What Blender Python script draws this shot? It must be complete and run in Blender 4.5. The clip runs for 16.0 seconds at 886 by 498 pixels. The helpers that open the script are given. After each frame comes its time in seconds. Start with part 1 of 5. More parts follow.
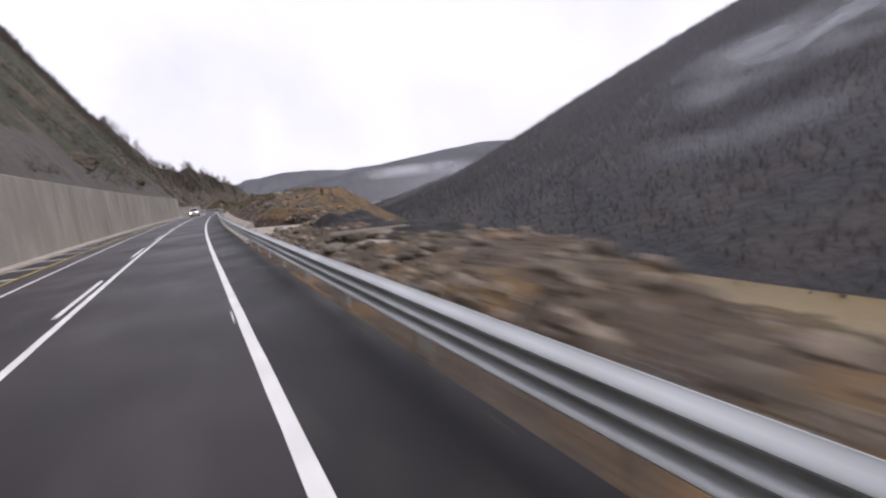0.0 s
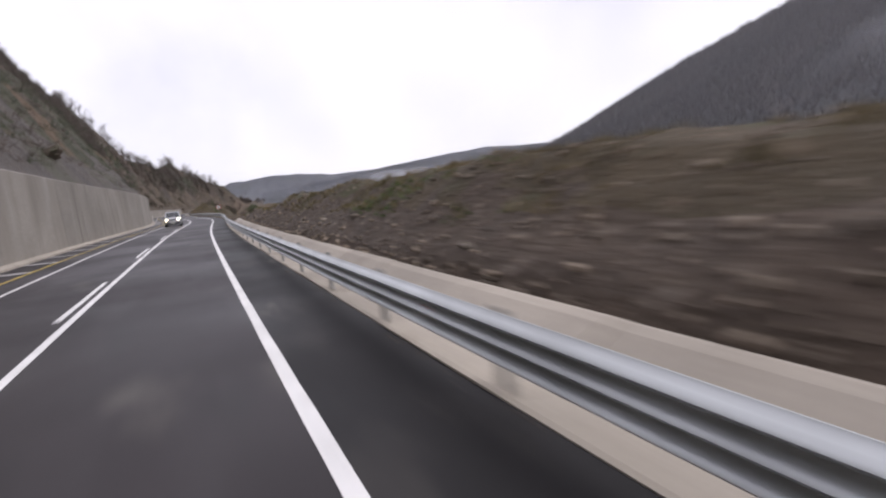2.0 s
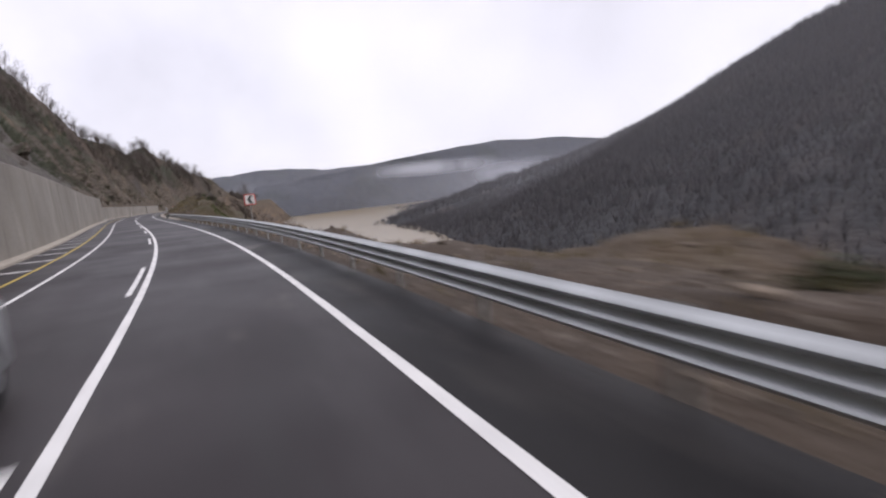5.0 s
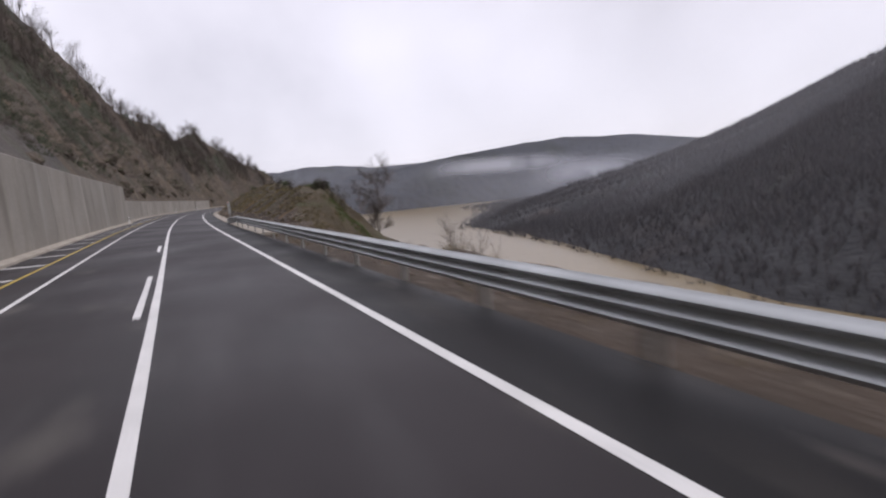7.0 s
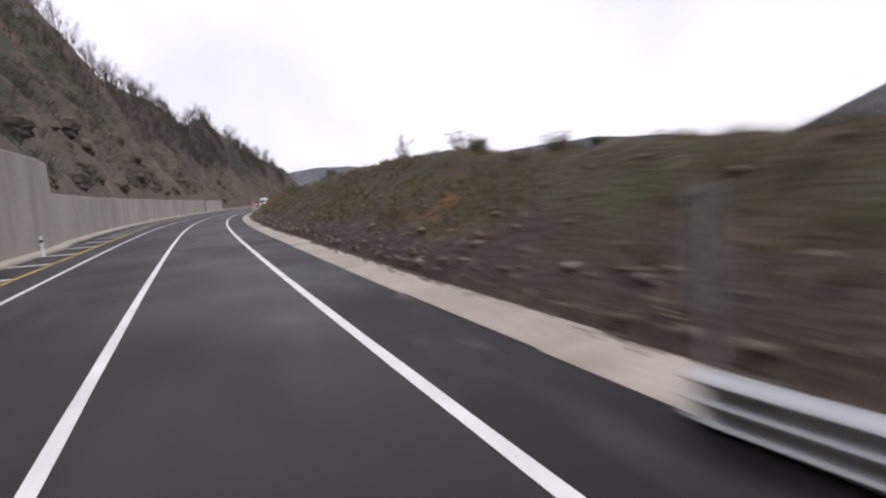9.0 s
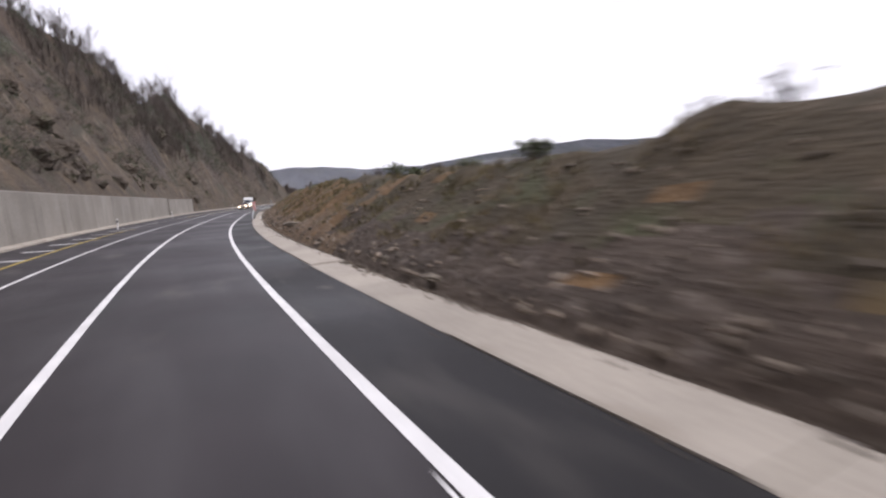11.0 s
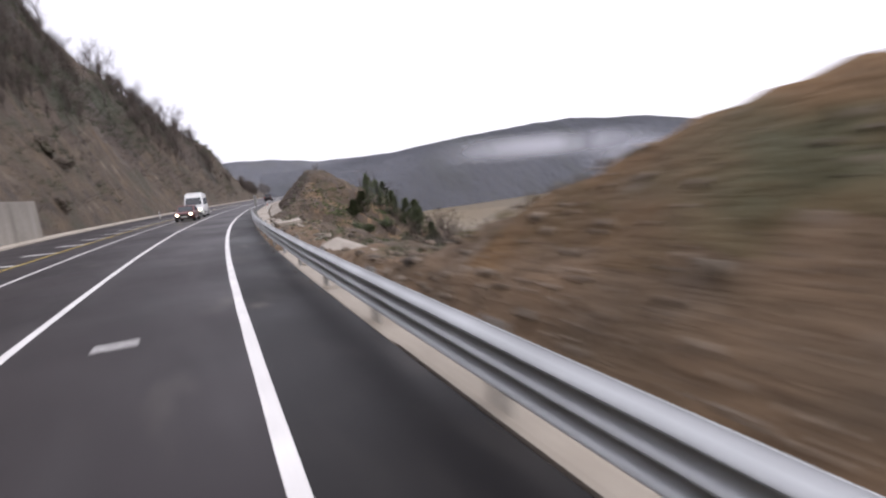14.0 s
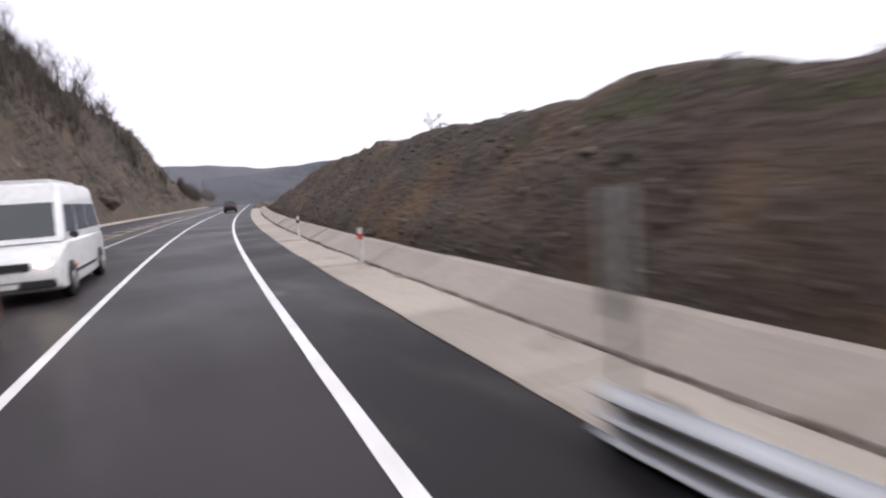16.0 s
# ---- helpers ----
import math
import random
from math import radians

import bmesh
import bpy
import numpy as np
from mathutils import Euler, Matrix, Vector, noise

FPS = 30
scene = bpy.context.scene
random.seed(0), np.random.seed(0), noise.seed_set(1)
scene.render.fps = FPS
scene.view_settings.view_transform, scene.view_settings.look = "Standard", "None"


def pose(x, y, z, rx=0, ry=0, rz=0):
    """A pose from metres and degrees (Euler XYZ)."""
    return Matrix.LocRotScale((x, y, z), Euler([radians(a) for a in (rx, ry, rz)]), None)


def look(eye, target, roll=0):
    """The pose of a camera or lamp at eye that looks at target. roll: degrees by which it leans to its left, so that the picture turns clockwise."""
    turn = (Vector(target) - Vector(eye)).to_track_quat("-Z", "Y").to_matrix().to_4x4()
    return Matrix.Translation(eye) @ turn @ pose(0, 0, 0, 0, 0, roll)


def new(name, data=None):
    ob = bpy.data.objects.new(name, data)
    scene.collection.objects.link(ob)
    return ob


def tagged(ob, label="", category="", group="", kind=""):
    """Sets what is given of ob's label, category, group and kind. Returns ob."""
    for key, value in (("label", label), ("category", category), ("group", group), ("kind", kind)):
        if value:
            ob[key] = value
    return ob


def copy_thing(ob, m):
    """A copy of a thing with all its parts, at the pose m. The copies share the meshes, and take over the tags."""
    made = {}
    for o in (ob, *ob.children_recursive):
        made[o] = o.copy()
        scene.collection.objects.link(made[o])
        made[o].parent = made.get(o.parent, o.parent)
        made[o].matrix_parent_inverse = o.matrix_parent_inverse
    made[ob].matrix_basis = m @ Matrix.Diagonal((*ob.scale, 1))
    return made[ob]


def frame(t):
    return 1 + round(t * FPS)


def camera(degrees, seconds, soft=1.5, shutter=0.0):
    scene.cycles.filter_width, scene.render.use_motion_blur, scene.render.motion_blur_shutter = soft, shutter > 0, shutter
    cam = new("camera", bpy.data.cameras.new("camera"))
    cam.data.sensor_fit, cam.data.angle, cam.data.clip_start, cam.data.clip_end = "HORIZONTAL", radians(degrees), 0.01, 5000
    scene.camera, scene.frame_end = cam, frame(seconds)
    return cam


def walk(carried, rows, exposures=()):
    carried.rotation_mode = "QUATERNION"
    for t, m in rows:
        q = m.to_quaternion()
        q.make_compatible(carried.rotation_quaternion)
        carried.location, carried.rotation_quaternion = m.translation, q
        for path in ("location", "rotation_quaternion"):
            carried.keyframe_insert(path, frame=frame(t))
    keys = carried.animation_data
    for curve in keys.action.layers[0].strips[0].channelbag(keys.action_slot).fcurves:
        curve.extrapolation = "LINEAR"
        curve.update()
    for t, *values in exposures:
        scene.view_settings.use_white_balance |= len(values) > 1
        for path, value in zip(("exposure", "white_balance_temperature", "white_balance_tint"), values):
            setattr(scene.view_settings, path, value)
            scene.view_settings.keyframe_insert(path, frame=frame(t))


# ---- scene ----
cam = camera(81.6, 16.0, soft=2.2, shutter=0.5)
# seconds, x, y, z, and the three turns of the camera on the car's roof
ROWS = (
    (0.0, -0.41, -0.10, 1.82, 82.10, 6.91, -26.21),
    (0.5, -0.47, 14.50, 1.82, 82.37, 6.46, -26.51),
    (1.0, -0.47, 29.10, 1.82, 82.64, 6.01, -27.10),
    (1.5, -0.35, 43.21, 1.82, 82.89, 5.53, -27.57),
    (2.0, -0.05, 56.76, 1.82, 82.82, 5.72, -27.92),
    (2.5, 0.34, 68.61, 1.82, 82.41, 6.21, -28.02),
    (3.0, 0.66, 79.61, 1.82, 82.31, 5.99, -28.21),
    (3.5, 0.83, 90.62, 1.82, 83.04, 4.61, -29.10),
    (4.0, 1.27, 101.88, 1.82, 82.82, 5.22, -29.41),
    (4.5, 1.85, 113.48, 1.82, 82.65, 5.34, -29.68),
    (5.0, 2.51, 125.52, 1.82, 82.48, 5.26, -29.57),
    (5.5, 3.06, 137.66, 1.82, 82.36, 5.05, -28.16),
    (6.0, 3.23, 149.83, 1.82, 82.34, 4.80, -26.10),
    (6.5, 3.01, 161.97, 1.82, 82.50, 4.61, -25.00),
    (7.0, 2.51, 173.96, 1.82, 82.91, 4.33, -25.09),
    (7.5, 2.14, 185.09, 1.82, 83.18, 3.96, -24.87),
    (8.0, 1.87, 195.99, 1.82, 83.34, 3.75, -24.69),
    (8.5, 1.50, 207.34, 1.82, 83.53, 3.58, -24.70),
    (9.0, 1.16, 218.50, 1.82, 83.28, 3.84, -24.55),
    (9.5, 0.95, 228.92, 1.82, 83.39, 3.61, -25.26),
    (10.0, 0.84, 238.68, 1.82, 83.44, 3.36, -26.00),
    (10.5, 0.79, 248.14, 1.82, 83.44, 3.16, -26.82),
    (11.0, 0.92, 257.66, 1.82, 83.46, 3.09, -27.80),
    (11.5, 1.30, 267.63, 1.82, 83.51, 3.20, -28.85),
    (12.0, 2.10, 277.79, 1.82, 83.44, 3.90, -29.99),
    (12.5, 3.27, 288.50, 1.82, 83.26, 4.47, -31.19),
    (13.0, 4.81, 300.66, 1.82, 82.89, 4.03, -31.92),
    (13.5, 6.78, 313.06, 1.82, 82.99, 3.73, -31.73),
    (14.0, 8.23, 324.83, 1.82, 82.05, 5.18, -33.83),
    (14.5, 9.88, 336.16, 1.82, 81.82, 6.25, -35.88),
    (15.0, 11.73, 347.28, 1.82, 82.08, 6.23, -36.91),
    (15.5, 13.90, 358.39, 1.82, 82.22, 5.51, -38.56),
    (16.0, 16.38, 369.49, 1.82, 82.93, 3.95, -40.05),
)
walk(cam, [(r[0], pose(*r[1:])) for r in ROWS], exposures=((0, 0.36), (4, 0.32), (7, 0.08), (9, 0.34), (12, 0.54), (16, 0.54)))

# ---- world and light: overcast winter day ----
world = bpy.data.worlds.new("world")
scene.world = world
world.use_nodes = True
wn = world.node_tree
wbg = wn.nodes["Background"]
sky = wn.nodes.new("ShaderNodeTexSky")
sky.sky_type, sky.sun_disc = "NISHITA", False
sky.sun_elevation, sky.sun_rotation = radians(38), radians(60)
cloudmix = wn.nodes.new("ShaderNodeMixRGB")
cloudmix.inputs["Fac"].default_value = 0.93
wn.links.new(sky.outputs[0], cloudmix.inputs["Color1"])
wco, wno, wra = wn.nodes.new("ShaderNodeTexCoord"), wn.nodes.new("ShaderNodeTexNoise"), wn.nodes.new("ShaderNodeValToRGB")
wno.inputs["Scale"].default_value, wno.inputs["Detail"].default_value = 2.2, 6
wra.color_ramp.elements[0].position, wra.color_ramp.elements[0].color = 0.3, (7.0, 6.8, 7.8, 1)
wra.color_ramp.elements[1].position, wra.color_ramp.elements[1].color = 0.7, (10.2, 9.85, 11.2, 1)
wn.links.new(wco.outputs["Generated"], wno.inputs["Vector"])
wn.links.new(wno.outputs["Fac"], wra.inputs["Fac"])
wn.links.new(wra.outputs["Color"], cloudmix.inputs["Color2"])
wn.links.new(cloudmix.outputs[0], wbg.inputs["Color"])
wbg.inputs["Strength"].default_value = 0.1
sun = new("sun", bpy.data.lights.new("sun", "SUN"))
sun.data.energy, sun.data.angle, sun.data.color = 1.4, radians(25), (1, 0.98, 0.95)
sun.matrix_world = look((60, 40, 90), (0, 100, 0))

# ---- the road's line: curvature every 20 m, integrated from the right edge line ----
CURV = (2.09, 1.11, 0.04, -0.42, -0.83, -0.63, -0.36, -1.35, -0.41, 3.61, 2.27, 0.43, 0.01, -1.32, -0.56, -1.81, -3.26, -3.17, 0.28, -2.41, -2.62, -1.47, -1.80, -1.18, -0.49, -0.11, 0.03, 0.05, 0.03)
_S = np.arange(-40.0, 521.0, 2.0)
_k = np.interp(_S, np.arange(-40.0, 521.0, 20.0), np.array(CURV) / 1000)
_th = np.concatenate([[0], np.cumsum((_k[1:] + _k[:-1]))])
_th -= _th[20]
_x = np.concatenate([[0], np.cumsum(-np.sin(_th[1:]) - np.sin(_th[:-1]))])
_y = np.concatenate([[0], np.cumsum(np.cos(_th[1:]) + np.cos(_th[:-1]))])
_x, _y = _x - _x[20], _y - _y[20]


def at(s, x, z=0.0):
    """World place of a point s metres along the right edge line and x metres to the right of it."""
    th = np.interp(s, _S, _th)
    bx, by = np.interp(s, _S, _x), np.interp(s, _S, _y)
    if s < _S[0]:
        bx, by = bx + (s - _S[0]) * -math.sin(th), by + (s - _S[0]) * math.cos(th)
    if s > _S[-1]:
        bx, by = bx + (s - _S[-1]) * -math.sin(th), by + (s - _S[-1]) * math.cos(th)
    return Vector((bx + x * math.cos(th), by + x * math.sin(th), z))


def heading(s):
    return float(np.interp(s, _S, _th))


def stand(s, x, z=0.0, turn=0.0):
    """Pose of a thing beside the road; its y runs along the road."""
    p = at(s, x, z)
    return Matrix.Translation(p) @ Matrix.Rotation(heading(s) + radians(turn), 4, "Z")


# ---- materials ----
def mat(name, base, rough=0.8, metal=0.0, dark=0.6, scale=3.0, fine=40.0, bump=0.3, dist=0.02, tint=None, coord="Object", coat=0.0):
    """A surface with two scales of variation: broad stains and fine grain with relief."""
    m = bpy.data.materials.new(name)
    m.use_nodes = True
    n, l = m.node_tree.nodes, m.node_tree.links
    b = n["Principled BSDF"]
    b.inputs["Roughness"].default_value, b.inputs["Metallic"].default_value = rough, metal
    b.inputs["Coat Weight"].default_value = coat
    co = n.new("ShaderNodeTexCoord")
    big, small = n.new("ShaderNodeTexNoise"), n.new("ShaderNodeTexNoise")
    big.inputs["Scale"].default_value, big.inputs["Detail"].default_value = scale, 6
    small.inputs["Scale"].default_value, small.inputs["Detail"].default_value = fine, 8
    r1 = n.new("ShaderNodeValToRGB")
    t = tint or tuple(c * dark for c in base)
    r1.color_ramp.elements[0].position, r1.color_ramp.elements[0].color = 0.33, (*t, 1)
    r1.color_ramp.elements[1].position, r1.color_ramp.elements[1].color = 0.66, (*base, 1)
    r2 = n.new("ShaderNodeMapRange")
    r2.inputs["To Min"].default_value, r2.inputs["To Max"].default_value = 0.7, 1.25
    mul = n.new("ShaderNodeVectorMath")
    mul.operation = "SCALE"
    bp = n.new("ShaderNodeBump")
    bp.inputs["Strength"].default_value, bp.inputs["Distance"].default_value = bump, dist
    for x in (big, small):
        l.new(co.outputs[coord], x.inputs["Vector"])
    l.new(big.outputs["Fac"], r1.inputs["Fac"])
    l.new(small.outputs["Fac"], r2.inputs["Value"])
    l.new(r1.outputs["Color"], mul.inputs[0])
    l.new(r2.outputs["Result"], mul.inputs["Scale"])
    l.new(mul.outputs[0], b.inputs["Base Color"])
    l.new(small.outputs["Fac"], bp.inputs["Height"])
    l.new(bp.outputs[0], b.inputs["Normal"])
    return m


def vary(m, hue=0.0, spread=0.25):
    """Lets each piece that wears this material differ a little in brightness."""
    n, l = m.node_tree.nodes, m.node_tree.links
    b = n["Principled BSDF"]
    src = b.inputs["Base Color"].links[0].from_socket
    info, rng, mul = n.new("ShaderNodeObjectInfo"), n.new("ShaderNodeMapRange"), n.new("ShaderNodeVectorMath")
    rng.inputs["To Min"].default_value, rng.inputs["To Max"].default_value = 1 - spread, 1 + spread
    mul.operation = "SCALE"
    l.new(info.outputs["Random"], rng.inputs["Value"])
    l.new(src, mul.inputs[0])
    l.new(rng.outputs["Result"], mul.inputs["Scale"])
    l.new(mul.outputs[0], b.inputs["Base Color"])
    return m


def islands(m, lo=0.6, hi=1.35):
    """Lets each stone or leaf of a joined mesh differ in brightness."""
    n, l = m.node_tree.nodes, m.node_tree.links
    b = n["Principled BSDF"]
    src = b.inputs["Base Color"].links[0].from_socket
    g, rng, mul = n.new("ShaderNodeNewGeometry"), n.new("ShaderNodeMapRange"), n.new("ShaderNodeVectorMath")
    rng.inputs["To Min"].default_value, rng.inputs["To Max"].default_value = lo, hi
    mul.operation = "SCALE"
    l.new(g.outputs["Random Per Island"], rng.inputs["Value"])
    l.new(src, mul.inputs[0])
    l.new(rng.outputs["Result"], mul.inputs["Scale"])
    l.new(mul.outputs[0], b.inputs["Base Color"])
    return m


def patchy(m, colour, scale, lo, hi, squash=None):
    """Lays patches of a second colour over a material."""
    n, l = m.node_tree.nodes, m.node_tree.links
    b = n["Principled BSDF"]
    src = b.inputs["Base Color"].links[0].from_socket
    co, no, rmp, mix = n.new("ShaderNodeTexCoord"), n.new("ShaderNodeTexNoise"), n.new("ShaderNodeMapRange"), n.new("ShaderNodeMixRGB")
    no.inputs["Scale"].default_value, no.inputs["Detail"].default_value = scale, 7
    rmp.inputs["From Min"].default_value, rmp.inputs["From Max"].default_value = lo, hi
    mix.inputs["Color2"].default_value = (*colour, 1)
    if squash:
        mp = n.new("ShaderNodeMapping")
        mp.inputs["Scale"].default_value = squash
        l.new(co.outputs["Object"], mp.inputs["Vector"])
        l.new(mp.outputs[0], no.inputs["Vector"])
    else:
        l.new(co.outputs["Object"], no.inputs["Vector"])
    l.new(no.outputs["Fac"], rmp.inputs["Value"])
    l.new(rmp.outputs["Result"], mix.inputs["Fac"])
    l.new(src, mix.inputs["Color1"])
    l.new(mix.outputs[0], b.inputs["Base Color"])
    return m


def wet(m, scale, dry, damp):
    """Damp patches: the gloss varies with broad noise."""
    n, l = m.node_tree.nodes, m.node_tree.links
    co, no, rmp = n.new("ShaderNodeTexCoord"), n.new("ShaderNodeTexNoise"), n.new("ShaderNodeMapRange")
    no.inputs["Scale"].default_value, no.inputs["Detail"].default_value = scale, 5
    rmp.inputs["From Min"].default_value, rmp.inputs["From Max"].default_value = 0.35, 0.65
    rmp.inputs["To Min"].default_value, rmp.inputs["To Max"].default_value = damp, dry
    l.new(co.outputs["Object"], no.inputs["Vector"])
    l.new(no.outputs["Fac"], rmp.inputs["Value"])
    l.new(rmp.outputs["Result"], n["Principled BSDF"].inputs["Roughness"])
    return m


ASPHALT = wet(patchy(patchy(mat("asphalt", (0.036, 0.03, 0.032), 0.5, dark=0.65, scale=0.35, fine=60, bump=0.35, dist=0.008), (0.047, 0.042, 0.044), 0.35, 0.5, 0.72, (3, 0.5, 1)), (0.027, 0.024, 0.025), 0.8, 0.56, 0.68, (1.5, 0.35, 1)), 0.22, 0.6, 0.46)
ASPHALT = patchy(ASPHALT, (0.085, 0.076, 0.07), 0.5, 0.63, 0.74, (1, 0.5, 1))
SHOULDER = wet(patchy(patchy(mat("fresh asphalt", (0.018, 0.0165, 0.017), 0.5, dark=0.65, scale=0.5, fine=60, bump=0.35, dist=0.008), (0.038, 0.034, 0.032), 0.6, 0.5, 0.7, (2, 0.6, 1)), (0.2, 0.176, 0.155), 0.55, 0.63, 0.75, (1.2, 0.7, 1)), 0.25, 0.65, 0.48)
for m in (ASPHALT, SHOULDER):
    m.node_tree.nodes["Principled BSDF"].inputs["Specular IOR Level"].default_value = 0.2
PAINT = patchy(mat("road paint", (0.8, 0.78, 0.77), 0.55, dark=0.8, scale=1.5, fine=30, bump=0.2, dist=0.004), (0.4, 0.38, 0.37), 6.0, 0.62, 0.8)
YELLOW = mat("yellow paint", (0.62, 0.45, 0.08), 0.6, dark=0.75, scale=1.5, fine=30, bump=0.2, dist=0.004)
CONCRETE = vary(patchy(mat("concrete", (0.4, 0.352, 0.3), 0.85, dark=0.8, scale=0.5, fine=12, bump=0.3, dist=0.01), (0.25, 0.21, 0.17), 0.8, 0.58, 0.75), spread=0.1)
WALLMAT = vary(patchy(patchy(patchy(mat("wall concrete", (0.285, 0.258, 0.228), 0.85, dark=0.78, scale=0.3, fine=6, bump=0.25, dist=0.02), (0.2, 0.178, 0.155), 0.3, 0.5, 0.7, (1, 1, 0.25)), (0.15, 0.132, 0.112), 0.9, 0.57, 0.75, (1, 1, 0.12)), (0.345, 0.32, 0.288), 0.75, 0.58, 0.78, (1, 1, 0.16)), spread=0.1)
STEEL = mat("galvanised steel", (0.58, 0.6, 0.605), 0.42, 0.5, dark=0.75, scale=1.2, fine=25, bump=0.05, dist=0.003)
POSTSTEEL = mat("dull galvanised steel", (0.4, 0.4, 0.39), 0.55, 0.6, dark=0.75, scale=2.0, fine=25, bump=0.08, dist=0.003)
EARTH = patchy(mat("brown earth", (0.088, 0.06, 0.036), 0.95, tint=(0.06, 0.041, 0.027), scale=0.4, fine=3.5, bump=0.9, dist=0.2), (0.115, 0.088, 0.062), 1.3, 0.55, 0.72)
RUBBLE = patchy(mat("grey-brown rubble", (0.076, 0.054, 0.039), 0.95, tint=(0.056, 0.04, 0.029), scale=1.2, fine=5.0, bump=1.0, dist=0.15), (0.17, 0.138, 0.113), 2.6, 0.58, 0.72)
GRASSY = patchy(patchy(mat("brown winter grass", (0.074, 0.053, 0.029), 0.95, tint=(0.053, 0.04, 0.023), scale=0.7, fine=6, bump=0.9, dist=0.15), (0.06, 0.06, 0.026), 0.5, 0.52, 0.66), (0.13, 0.095, 0.065), 1.7, 0.6, 0.72)
ORANGE = patchy(patchy(mat("orange-brown earth", (0.185, 0.104, 0.043), 0.95, tint=(0.11, 0.068, 0.032), scale=0.5, fine=4, bump=0.9, dist=0.18), (0.068, 0.062, 0.028), 0.4, 0.5, 0.68), (0.15, 0.115, 0.085), 1.6, 0.6, 0.72)
SCREE = patchy(mat("ochre rubble", (0.175, 0.112, 0.064), 0.95, tint=(0.1, 0.068, 0.04), scale=1.2, fine=5.0, bump=1.0, dist=0.15), (0.19, 0.15, 0.115), 2.2, 0.58, 0.72)
ROCKFACE = patchy(mat("dark shale", (0.092, 0.07, 0.05), 0.9, tint=(0.055, 0.042, 0.032), scale=1.0, fine=5, bump=1.0, dist=0.25), (0.125, 0.078, 0.042), 0.3, 0.48, 0.66)
STONE = islands(mat("loose stone", (0.18, 0.142, 0.11), 0.9, dark=0.6, scale=2.0, fine=20, bump=0.5, dist=0.02), 0.5, 1.8)
BOULDER = vary(mat("boulder", (0.26, 0.22, 0.175), 0.9, dark=0.55, scale=2.0, fine=14, bump=0.6, dist=0.04), spread=0.3)
CLIFF = patchy(patchy(mat("pale brown hill rock", (0.12, 0.085, 0.055), 0.92, tint=(0.058, 0.045, 0.036), scale=0.5, fine=3.0, bump=1.0, dist=0.4), (0.16, 0.125, 0.095), 0.35, 0.6, 0.72), (0.06, 0.052, 0.036), 0.25, 0.52, 0.66)
DARKCLIFF = patchy(mat("dark wet hill rock", (0.09, 0.072, 0.06), 0.8, tint=(0.048, 0.04, 0.036), scale=0.4, fine=2.5, bump=1.0, dist=0.4), (0.06, 0.056, 0.036), 0.2, 0.52, 0.66)
GREENHILL = patchy(mat("hillside under green scrub", (0.06, 0.058, 0.034), 0.95, tint=(0.034, 0.036, 0.022), scale=0.2, fine=1.6, bump=1.0, dist=0.6), (0.11, 0.072, 0.045), 0.12, 0.55, 0.66)
HILL = patchy(patchy(patchy(mat("rocky hillside", (0.098, 0.07, 0.052), 0.95, tint=(0.048, 0.039, 0.035), scale=0.06, fine=1.2, bump=1.0, dist=0.8), (0.11, 0.09, 0.076), 0.11, 0.57, 0.72, (1, 1, 0.6)), (0.042, 0.044, 0.027), 0.07, 0.53, 0.66), (0.1, 0.065, 0.04), 0.2, 0.6, 0.72)
FOREST = patchy(patchy(mat("winter forest", (0.031, 0.031, 0.034), 0.95, tint=(0.025, 0.025, 0.029), scale=0.02, fine=0.35, bump=0.8, dist=1.5), (0.06, 0.045, 0.04), 0.05, 0.5, 0.8), (0.034, 0.037, 0.034), 0.03, 0.58, 0.75)
# the pale blue of distant haze is mixed into the woods' own colour
HAZEDHILL = patchy(mat("far wooded hills with haze in the colour", (0.05, 0.053, 0.066), 0.95, tint=(0.038, 0.041, 0.052), scale=0.015, fine=0.12, bump=0.8, dist=3.0), (0.034, 0.038, 0.042), 0.025, 0.5, 0.68)
WATER = mat("muddy water", (0.21, 0.155, 0.078), 0.28, dark=0.85, scale=0.02, fine=0.8, bump=0.2, dist=0.04)
BARK = islands(mat("grey-brown bark", (0.23, 0.2, 0.17), 0.9, dark=0.6, scale=2.0, fine=18, bump=0.5, dist=0.02), 0.75, 1.3)
DARKBARK = islands(mat("dark wet bark", (0.115, 0.098, 0.088), 0.9, dark=0.6, scale=2.0, fine=18, bump=0.5, dist=0.02), 0.75, 1.3)
TWIG = islands(mat("bare twigs", (0.19, 0.16, 0.14), 0.9, dark=0.65, scale=2.0, fine=10, bump=0.2, dist=0.01), 0.6, 1.4)
WOODTWIG = islands(mat("dark bare twigs", (0.112, 0.09, 0.078), 0.9, dark=0.65, scale=2.0, fine=10, bump=0.2, dist=0.01), 0.65, 1.35)
LEAF = islands(mat("dull green leaves", (0.08, 0.098, 0.04), 0.7, dark=0.6, scale=1.5, fine=10, bump=0.2, dist=0.01), 0.5, 1.5)
DRYGRASS = islands(mat("dry grass", (0.17, 0.125, 0.06), 0.9, tint=(0.09, 0.075, 0.032), scale=0.3, fine=10, bump=0.1, dist=0.01), 0.5, 1.4)
SILVER = mat("silver car paint", (0.5, 0.51, 0.52), 0.3, 0.5, dark=0.85, scale=1.0, fine=8, bump=0.02, dist=0.002, coat=0.6)
WHITECAR = mat("white van paint", (0.78, 0.78, 0.78), 0.35, dark=0.88, scale=0.8, fine=6, bump=0.02, dist=0.002, coat=0.5)
REDCAR = mat("dark red car paint", (0.13, 0.022, 0.018), 0.35, dark=0.75, scale=1.0, fine=6, bump=0.02, dist=0.002, coat=0.5)
